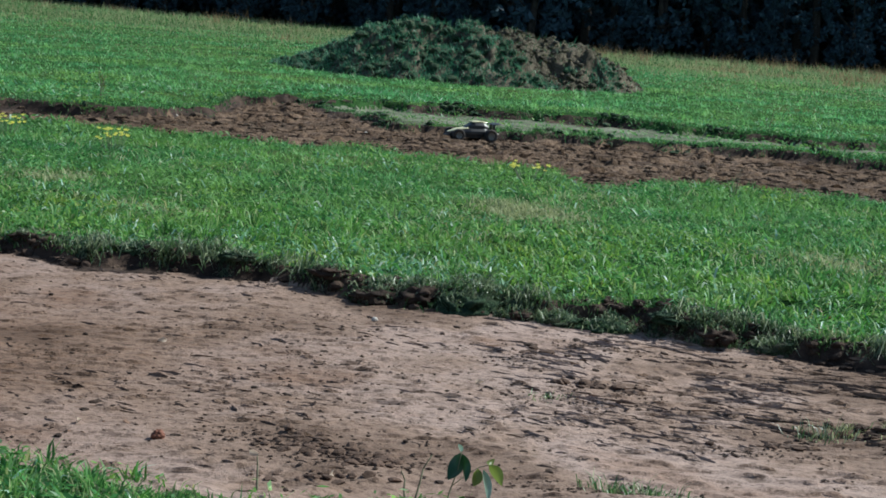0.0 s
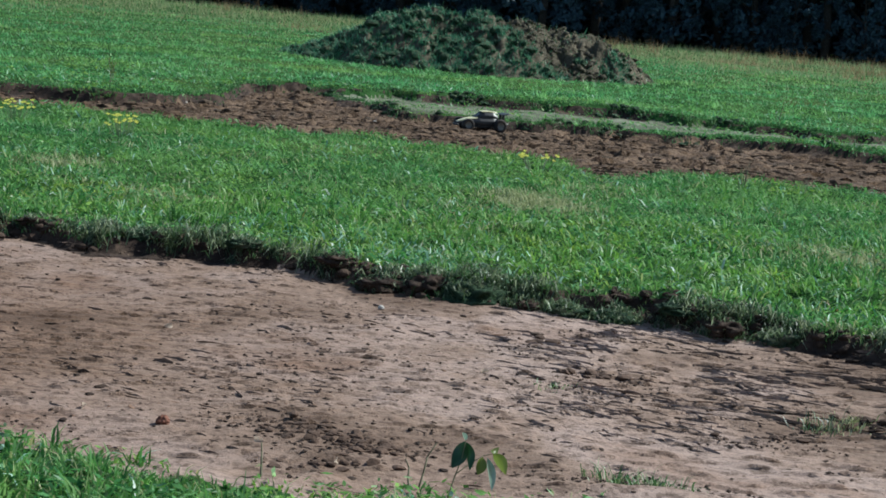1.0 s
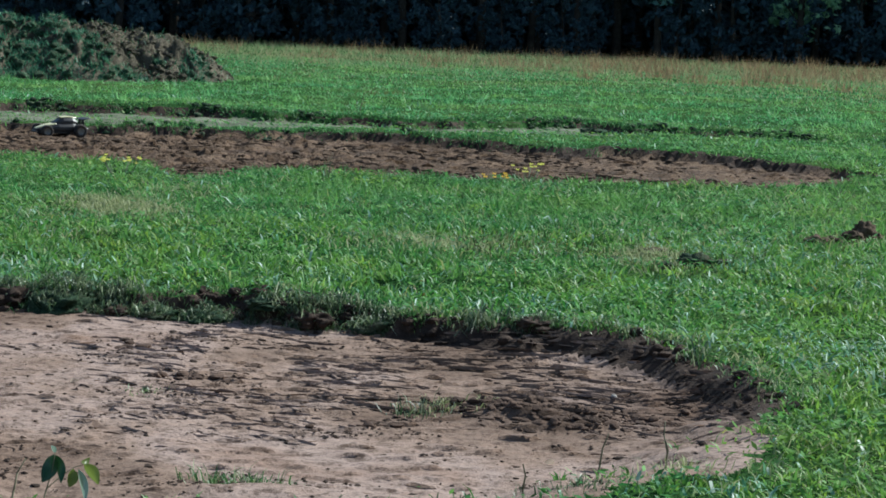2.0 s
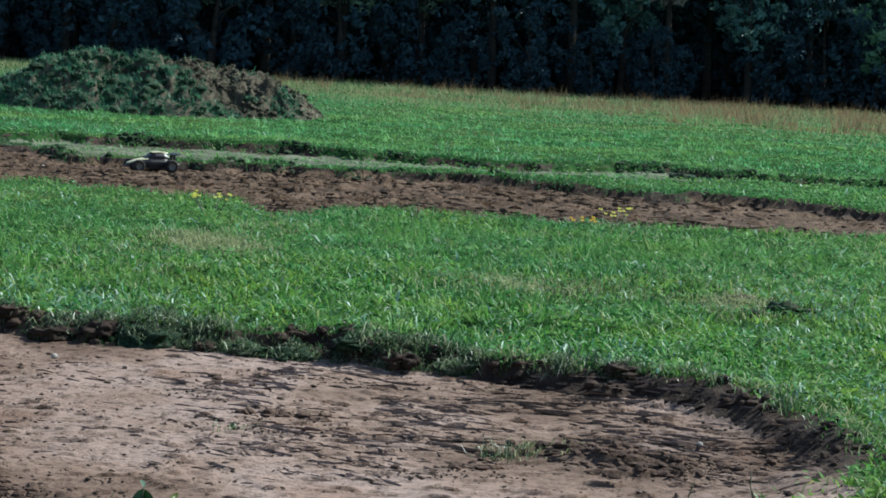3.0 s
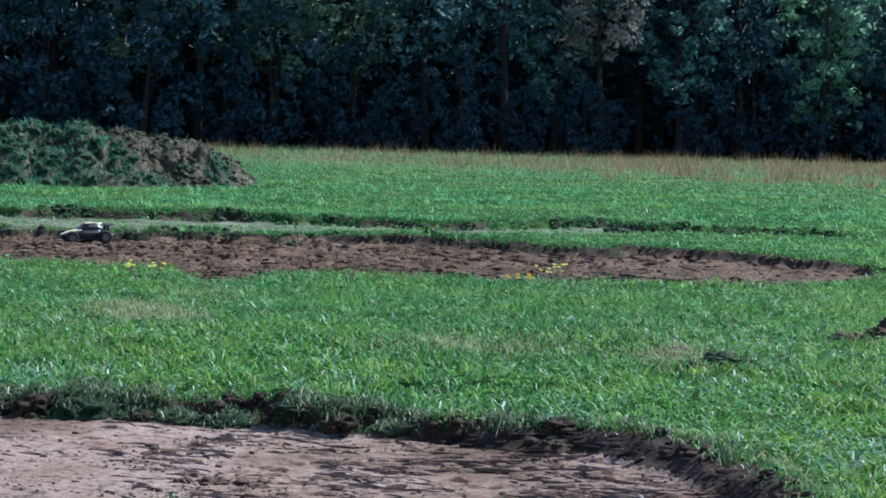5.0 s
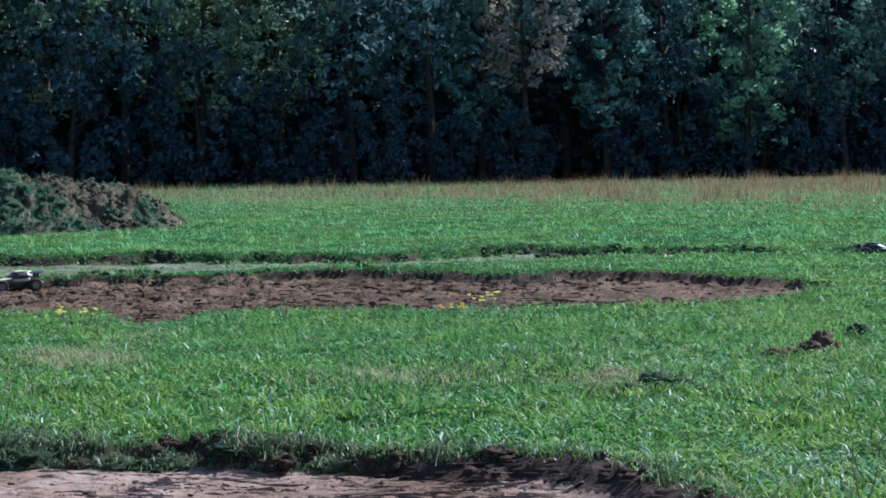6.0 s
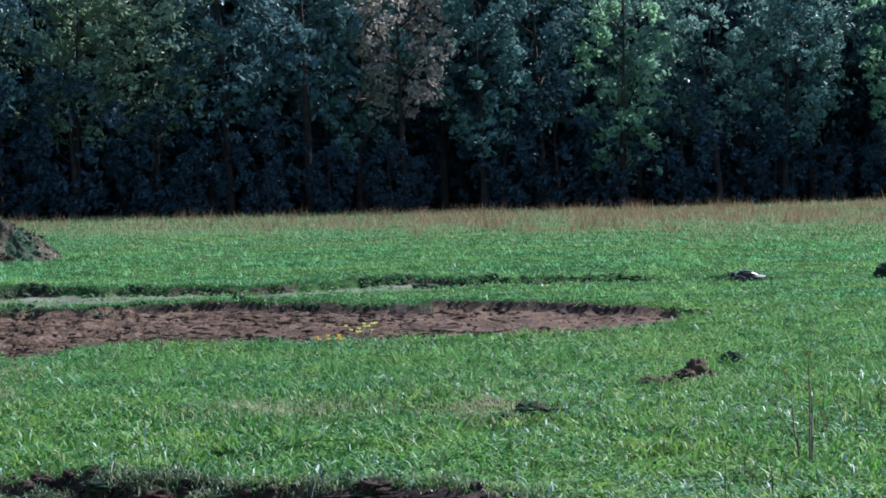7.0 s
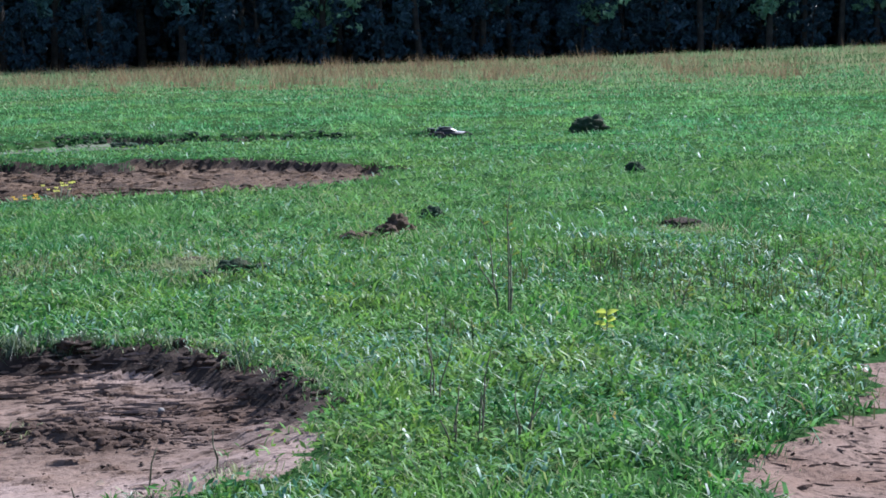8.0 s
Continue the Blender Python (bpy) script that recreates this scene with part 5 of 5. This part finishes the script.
def leaf_mesh(a, b, wide, sag=0.15):
    """A leaf blade from a to b, folded along its rib and sagging."""
    bm = bmesh.new()
    a, b = Vector(a), Vector(b)
    along = b - a
    side = along.cross(Vector((0.35, 1, 0.2))).normalized()
    up = side.cross(along).normalized()
    n = 8
    rows = []
    for k in range(n + 1):
        s = k / n
        half = wide / 2 * max(0.03, math.sin(math.pi * s**0.8) ** 0.8)
        c = a + along * s + up * (sag * along.length * math.sin(math.pi * s))
        rows.append([bm.verts.new(c + side * half * t + up * abs(t) * half * 0.45) for t in (-1, -0.5, 0, 0.5, 1)])
    for r0, r1 in zip(rows, rows[1:]):
        for k in range(4):
            bm.faces.new((r0[k], r0[k + 1], r1[k + 1], r1[k]))
    return bm


def stem_mesh(points, r0, r1, sides=5):
    bm = bmesh.new()
    n = len(points) - 1
    for k in range(n):
        tube(bm, points[k], points[k + 1], r0 + (r1 - r0) * k / n, r0 + (r1 - r0) * (k + 1) / n, sides)
    return bm


def sapling(x, y):
    root = tagged(new("sapling"), "small broadleaf seedling with drooping dark and pale leaves", "seedling")
    root.matrix_basis = pose(x, y, level(x, y) + 0.03) @ Matrix.Diagonal((0.9, 0.9, 0.95, 1))
    part("stem", stem_mesh([(-0.012, 0, -0.03), (0.008, 0, 0.05), (0.026, 0, 0.11), (0.036, 0, 0.175)], 0.003, 0.0018), STEM, root)
    part("stem", stem_mesh([(0.012, 0, 0.06), (0.06, 0.01, 0.10), (0.10, 0.01, 0.125), (0.14, 0.01, 0.135)], 0.002, 0.0012), STEM, root)
    for mat, a, b, w in (
        (DARK_LEAF, (0.034, 0, 0.168), (-0.004, -0.03, 0.085), 0.052),
        (DARK_LEAF, (0.040, 0, 0.165), (0.056, -0.03, 0.082), 0.032),
        (DARK_LEAF, (0.036, 0.01, 0.165), (0.012, 0.05, 0.085), 0.03),
        (PALE_LEAF, (0.036, 0, 0.17), (0.022, -0.01, 0.198), 0.016),
        (OLIVE_LEAF, (0.095, 0, 0.122), (0.084, -0.03, 0.07), 0.038),
        (OLIVE_LEAF, (0.13, 0, 0.135), (0.178, -0.02, 0.075), 0.042),
        (PALE_LEAF, (0.112, 0, 0.12), (0.135, -0.035, 0.022), 0.028),
        (OLIVE_LEAF, (0.13, 0, 0.135), (0.15, 0.04, 0.15), 0.025),
    ):
        part("leaf", leaf_mesh(a, b, w), mat, root)


sapling(0.04, 6.03)


def stalks(x, y, tall, count, seed, label, material, spread=0.08, leafed=False):
    """A few bare upright stalks from one root."""
    r_ = random.Random(seed)
    root = tagged(new("weed_stalk"), label, "weed")
    root.matrix_basis = pose(x, y, level(x, y))
    for k in range(count):
        a, t = r_.uniform(0, math.tau), tall * (1 if k == 0 else r_.uniform(0.5, 0.9))
        dx, dy = spread * math.cos(a) * r_.uniform(0.3, 1.6), spread * math.sin(a)
        bow = r_.uniform(-0.02, 0.02) * tall / 0.6
        part("stem", stem_mesh([(dx * 0.3, dy * 0.3, -0.02), (dx * 0.5 + bow, dy * 0.5, t * 0.35), (dx * 0.8 - bow, dy * 0.8, t * 0.7), (dx * 1.2, dy, t)], 0.0055 if tall > 0.4 else 0.0045, 0.002), GREEN_STEM if tall > 0.6 and k == 0 else material, root)
        if leafed:
            for j in range(3):
                h0 = t * r_.uniform(0.35, 0.95)
                b = r_.uniform(0, math.tau)
                part("leaf", leaf_mesh((dx, dy, h0), (dx + 0.05 * math.cos(b), dy + 0.05 * math.sin(b), h0 + 0.02), 0.012), OLIVE_LEAF, root)


for k, (x, y, tall, count, leafed, label) in enumerate((
    (4.74, 9.6, 0.72, 5, True, "tall thin brown weed stalks rising from the grass"),
    (3.32, 7.4, 0.38, 3, False, "thin dark upright weed stalk in the grass"),
    (3.05, 6.62, 0.22, 3, False, "short dark weed stubble in the grass"),
    (3.12, 6.58, 0.36, 3, False, "thin brown weed stalk leaning in the grass"),
    (3.30, 6.58, 0.28, 4, False, "short dark weed stalks leaning in the grass"),
    (1.86, 6.52, 0.17, 1, False, "dry twig standing at the rim of the bare soil"),
    (1.60, 6.40, 0.14, 1, False, "dry twig standing at the rim of the bare soil"),
    (2.20, 6.75, 0.16, 2, False, "short dry stubble at the rim of the bare soil"),
    (-0.08, 6.45, 0.15, 2, False, "leaning dry twig at the rim of the bare soil"),
    (-0.55, 6.2, 0.10, 1, False, "dry twig standing at the rim of the bare soil"),
    (2.54, 17.95, 0.26, 7, False, "dark dry weed stubble beside the ploughed lane"),
    (3.1, 17.95, 0.20, 4, False, "dark dry weed stubble beside the ploughed lane"),
    (-4.6, 27.0, 0.40, 6, True, "rust-brown weed clump behind the soil lane"),
    (5.0, 31.9, 0.30, 4, True, "small leafy weed in the field grass"),
    (5.6, 9.3, 0.20, 4, True, "low brown weed in the grass"),
    (6.7, 9.6, 0.22, 5, True, "low brown weed in the grass"),
    (-5.2, 49.0, 0.50, 3, False, "thin weed stalk in the far grass"),
)):
    stalks(x, y, tall, count, 100 + k, label, STEM, 0.06 if tall < 0.5 else 0.11, leafed)


def yellow_seedling(x, y):
    root = tagged(new("yellow_seedling"), "small seedling with bright yellow leaves in the grass", "seedling")
    root.matrix_basis = pose(x, y, level(x, y))
    part("stem", stem_mesh([(0, 0, -0.02), (0.006, 0, 0.08), (0, 0, 0.16)], 0.004, 0.002), GREEN_STEM, root)
    for k in range(7):
        a, h0 = k * 2.4 + 0.3, 0.06 + 0.012 * k
        part("leaf", leaf_mesh((0, 0, h0), (0.06 * math.cos(a), 0.06 * math.sin(a), h0 + 0.012 * (k % 3) - 0.004), 0.026, 0.2), YELLOW_LEAF, root)


yellow_seedling(4.75, 8.55)


def flower_clump(x, y, wide, tall, count, seed, petal=YELLOW):
    r_ = random.Random(seed)
    root = tagged(new("flower_clump"), "clump of small yellow wildflowers standing in the grass", "flowers", "wildflowers by the lane")
    root.matrix_basis = pose(x, y, level(x, y))
    for k in range(count):
        dx, dy, t = r_.uniform(-wide, wide) / 2, r_.uniform(-wide, wide) / 2, tall * r_.uniform(0.55, 1.0)
        part("stem", stem_mesh([(dx * 0.4, dy * 0.4, -0.02), (dx, dy, t)], 0.003, 0.002, 4), GREEN_STEM, root)
        bm = bmesh.new()
        hub = bm.verts.new((dx, dy, t + 0.006))
        ring = []
        for j in range(10):
            rad = (0.021 if j % 2 else 0.010) * r_.uniform(0.9, 1.3)
            ring.append(bm.verts.new((dx + rad * math.cos(j * math.tau / 10), dy + rad * math.sin(j * math.tau / 10) - 0.004, t + 0.012 * (j % 2) + rad * 0.35 * math.sin(j * math.tau / 10))))
        for j in range(10):
            bm.faces.new((hub, ring[j], ring[(j + 1) % 10]))
        part("flower", bm, petal, root)


flower_clump(-4.15, 19.1, 0.30, 0.20, 20, 201)
flower_clump(-2.98, 18.1, 0.27, 0.22, 22, 202)
flower_clump(0.76, 18.45, 0.36, 0.18, 15, 203)
flower_clump(4.45, 18.3, 0.42, 0.20, 12, 204)
flower_clump(4.13, 18.0, 0.36, 0.15, 9, 205, ORANGE)


def tuft(x, y, n, wide, tall, material, label, low=0.55):
    """A tuft of grass standing by itself on bare soil."""
    a, r_ = rng.uniform(0, math.tau, n), wide * rng.uniform(0, 1.25, n) ** 1.3
    px, py = x + r_ * np.cos(a), y + 0.8 * r_ * np.sin(a)
    ob = blades("grass_tuft", px, py, height(px, py), tall * (0.2 + 0.9 * rng.uniform(0, 1, n) ** 2), rng.uniform(0.003, 0.007, n) * (1 if y < 15 else 2.4), rng.uniform(low, 0.985, n), a + rng.normal(0, 1.2, n), material, True, rng.uniform(0, 0.35, n))
    tagged(ob, label, "grass tuft", kind="stuff")


tuft(1.55, 8.02, 110, 0.11, 0.11, HANG, "green grass tuft growing on the packed soil", 0.35)
tuft(1.66, 8.08, 170, 0.17, 0.06, STRAW, "dry grass tuft on the packed soil")
tuft(0.60, 6.76, 90, 0.10, 0.11, DRY, "green grass tuft on spoil at the rim")
tuft(0.74, 6.72, 150, 0.13, 0.08, DRY, "dry grass tuft on spoil at the rim")
tuft(1.15, 6.16, 260, 0.34, 0.06, DRY, "dead pale grass stubble at the rim of the bare soil")
tuft(1.75, 6.3, 320, 0.36, 0.07, HANG, "half-dry grass tuft at the rim of the bare soil")
tuft(2.2, 6.55, 160, 0.22, 0.08, STRAW, "dead pale grass stubble at the rim of the bare soil")
tuft(0.47, 8.35, 60, 0.08, 0.05, DRY, "small dry grass tuft on the packed soil")
tuft(8.1, 28.6, 260, 0.3, 0.14, SOD, "dark grass on upturned sods at the rim of the thin lane")
tuft(14.5, 26.65, 120, 0.22, 0.12, SOD, "dark grass round upturned sods")


def weed_patch(x, y, n, wide, tall):
    """Thin dead stems and withered leaves that stand close together in the grass."""
    px, py = x + rng.normal(0, 0.6 * wide, n), y + rng.normal(0, 0.8 * wide, n)
    keep = rng.uniform(0, 1, n) < smooth(0.35, 0.6, fbm(px * 5, py * 5, 111, 2))
    px, py = px[keep], py[keep]
    n = len(px)
    ob = blades("weed_patch", px, py, height(px, py), tall * (0.45 + 0.75 * rng.uniform(0, 1, n) ** 2), 0.0075 * rng.uniform(0.6, 1.4, n), rng.uniform(0.05, 0.75, n), rng.uniform(0, math.tau, n), WEED, True, rng.uniform(0, 0.3, n))
    tagged(ob, "dark brown half-dead weeds among the grass", "weeds", kind="stuff")


for x, y, n, wide, tall in ((6.48, 11.6, 238, 0.30, 0.17), (6.08, 10.8, 399, 0.40, 0.17), (6.25, 10.45, 238, 0.35, 0.14), (7.1, 10.9, 513, 0.6, 0.17), (6.2, 9.5, 571, 0.55, 0.17), (5.35, 7.9, 181, 0.26, 0.14), (4.6, 6.62, 238, 0.32, 0.13), (5.3, 10.9, 136, 0.2, 0.18), (4.1, 9.0, 136, 0.24, 0.14), (8.05, 13.3, 238, 0.38, 0.14), (4.2, 12.6, 342, 0.45, 0.12), (2.95, 12.6, 285, 0.5, 0.11), (3.3, 13.2, 227, 0.45, 0.11)):
    weed_patch(x, y, n, wide, tall)
for x, y in ((4.28, 6.55), (4.05, 6.25), (4.65, 6.72), (5.05, 7.0), (3.8, 5.95)):
    tuft(x, y, 150, 0.2, 0.09, HANG, "half-dry grass hanging over the bare patch", 0.4)
tuft(1.74, 10.36, 260, 0.19, 0.15, RIM_TURF, "dark green sod bulging over the cut soil edge")
tuft(0.08, 10.75, 300, 0.30, 0.14, RIM_TURF, "dark green sod bulging over the cut soil edge")


# ---- the two toy cars ----
BLACK = plain("black_plastic", (0.012, 0.012, 0.014), 0.45, worn=0.15)
TYRE = plain("tyre_rubber", (0.012, 0.011, 0.011), 0.85, worn=0.35)
CREAM = plain("cream_shell", (0.62, 0.58, 0.34), 0.3, worn=0.2)
WHITE = plain("white_shell", (0.8, 0.8, 0.78), 0.25, worn=0.2)
RIM = plain("dusty_rim", (0.16, 0.15, 0.13), 0.5, worn=0.3)


def loft(sections):
    """A shell through cross-sections: each is its x, half width, floor, top and half width of the top."""
    bm = bmesh.new()
    rows = []
    for x, half, low, high, top in sections:
        rows.append([bm.verts.new((x, s, z)) for s, z in ((-half, low), (-half, low + (high - low) * 0.55), (-top, high), (top, high), (half, low + (high - low) * 0.55), (half, low))])
    for r0, r1 in zip(rows, rows[1:]):
        for k in range(6):
            bm.faces.new((r0[k], r0[(k + 1) % 6], r1[(k + 1) % 6], r1[k]))
    bm.faces.new(rows[0])
    bm.faces.new(rows[-1][::-1])
    bmesh.ops.recalc_face_normals(bm, faces=bm.faces)
    bmesh.ops.bevel(bm, geom=bm.edges[:], offset=0.006, segments=2, affect="EDGES", profile=0.6)
    return bm


def wheel_part(root, x, y, r, wide):
    bm = bmesh.new()
    n = 24
    prof = [(r * 0.58, -wide / 2), (r * 0.92, -wide / 2), (r, -wide * 0.3), (r, wide * 0.3), (r * 0.92, wide / 2), (r * 0.58, wide / 2)]
    rings = [[bm.verts.new((x + (p + (0.006 if (k % 2 and 1 < j < 4) else 0)) * math.cos(k * math.tau / n), y + w, r + (p + (0.006 if (k % 2 and 1 < j < 4) else 0)) * math.sin(k * math.tau / n))) for k in range(n)] for j, (p, w) in enumerate(prof)]
    for j in range(len(prof)):
        for k in range(n):
            a, b = rings[j], rings[(j + 1) % len(prof)]
            bm.faces.new((a[k], a[(k + 1) % n], b[(k + 1) % n], b[k]))
    tyre_ob = part("wheel", bm, TYRE, root, "knobbly black tyre on a dusty rim")
    bm = bmesh.new()
    for s in (-1, 1):
        hub = bm.verts.new((x, y + s * wide * 0.12, r))
        ring = [bm.verts.new((x + r * 0.6 * math.cos(k * math.tau / 20), y + s * wide * (0.42 if k % 4 else 0.3), r + r * 0.6 * math.sin(k * math.tau / 20))) for k in range(20)]
        for k in range(20):
            bm.faces.new((hub, ring[k], ring[(k + 1) % 20]))
    part("rim", bm, RIM, tyre_ob, "dusty dish-shaped rim")


def toy_car(x, y, turn, shell, label, sink=-0.01, roof=None, low=1.0):
    """A fuel-powered toy buggy about 0.65 m long, its nose towards +x before turning."""
    root = tagged(new("toy_car"), label, "toy car")
    root.matrix_basis = pose(x, y, level(x, y) - sink, 0, 0, turn) @ Matrix.Diagonal((0.86, 0.86, 0.86 * low, 1))
    part("chassis", loft([(-0.30, 0.10, 0.045, 0.085, 0.08), (-0.1, 0.13, 0.045, 0.10, 0.11), (0.2, 0.13, 0.045, 0.10, 0.10), (0.36, 0.07, 0.06, 0.09, 0.05)]), BLACK, root)
    part("body", loft([(-0.30, 0.12, 0.09, 0.17, 0.10), (-0.16, 0.16, 0.085, 0.19, 0.13), (0.05, 0.165, 0.085, 0.185, 0.13), (0.22, 0.13, 0.09, 0.155, 0.10), (0.37, 0.08, 0.085, 0.11, 0.05)]), BLACK, root, "black lower body sides")
    part("bonnet", loft([(0.08, 0.12, 0.175, 0.195, 0.11), (0.22, 0.10, 0.152, 0.168, 0.09), (0.36, 0.05, 0.108, 0.122, 0.04)]), shell, root, "bright painted bonnet")
    part("cabin", loft([(-0.24, 0.10, 0.17, 0.225, 0.08), (-0.16, 0.13, 0.17, 0.275, 0.09), (-0.02, 0.13, 0.17, 0.275, 0.09), (0.10, 0.11, 0.17, 0.20, 0.08)]), BLACK, root, "black cabin with dark windows")
    part("roof", loft([(-0.22, 0.085, 0.268, 0.280, 0.075), (-0.10, 0.095, 0.278, 0.292, 0.085), (0.02, 0.09, 0.270, 0.282, 0.075)]), roof or shell, root, "painted roof")
    part("spoiler", loft([(-0.40, 0.17, 0.262, 0.275, 0.16), (-0.33, 0.17, 0.250, 0.262, 0.16), (-0.28, 0.17, 0.245, 0.255, 0.16)]), BLACK, root)
    for s in (-1, 1):
        part("strut", loft([(-0.34, 0.01, 0.16, 0.255, 0.01), (-0.30, 0.01, 0.16, 0.250, 0.01)]), BLACK, root).location.y = 0.07 * s
    part("bumper", loft([(0.36, 0.11, 0.055, 0.085, 0.10), (0.395, 0.09, 0.06, 0.08, 0.08)]), BLACK, root)
    part("exhaust", stem_mesh([(-0.20, 0.14, 0.13), (-0.30, 0.16, 0.12), (-0.37, 0.17, 0.12)], 0.018, 0.012, 8), RIM, root, "dull metal exhaust pipe")
    for wx, r in ((-0.24, 0.092), (0.25, 0.085)):
        for s in (-1, 1):
            part("axle", stem_mesh([(wx, 0.08 * s, r), (wx, 0.18 * s, r)], 0.012, 0.012, 6), BLACK, root)
            wheel_part(root, wx, 0.215 * s, r, 0.085)


toy_car(0.29, 25.5, 197, CREAM, "black toy buggy with cream roof and bonnet on the soil lane")
toy_car(12.62, 27.5, -14, WHITE, "black and white toy buggy on the field grass", 0.04, BLACK, 0.75)


# ---- dry leaves and pale stones on the soil ----
LITTER = leafy("fallen_leaf", [(0.0, (0.4, 0.3, 0.22)), (1.0, (0.55, 0.45, 0.36))], gloss=0.6, spec=0.2)
for x, y, turn in ((0.18, 8.55, 20), (-0.62, 6.86, 140), (-1.28, 7.2, 75), (-1.25, 9.05, 200), (1.86, 7.1, 310), (-0.35, 6.62, 260)):
    ob = part("dry_leaf", leaf_mesh((-0.022, 0, 0.004), (0.022, 0.006, 0.008), 0.022, 0.2), LITTER)
    ob.matrix_basis = pose(x, y, level(x, y) + 0.003, 0, 0, turn)
    tagged(ob, "small pale dry leaf on the packed soil", "leaf", "dry leaves on the soil")
PEBBLE = earth("pale_stone", [(0.3, (0.35, 0.31, 0.27)), (0.7, (0.5, 0.46, 0.42))], 20, 60, 0.4, 0.005)
for k, (x, y, s) in enumerate(((-0.33, 10.12, 0.035), (0.03, 20.9, 0.06), (2.45, 8.3, 0.03), (-1.0, 24.9, 0.07), (-3.4, 25.4, 0.06))):
    lump("pebble", x, y, (s, s * 0.8, s * 0.7), 40 + k, PEBBLE, "small pale stone on bare soil", "stone", 0.25, 0.2)

# ---- the meadow goes on round the place where the camera stands ----
meadow("near_grass", 60000, 0.4, 5.2, 0.6, True, GRASS, "short green meadow grass underfoot", -180, 180)
meadow("near_grass", 60000, 5.2, 12, 1.0, True, GRASS, "short green meadow grass to the sides and behind", 41.5, 343.5)
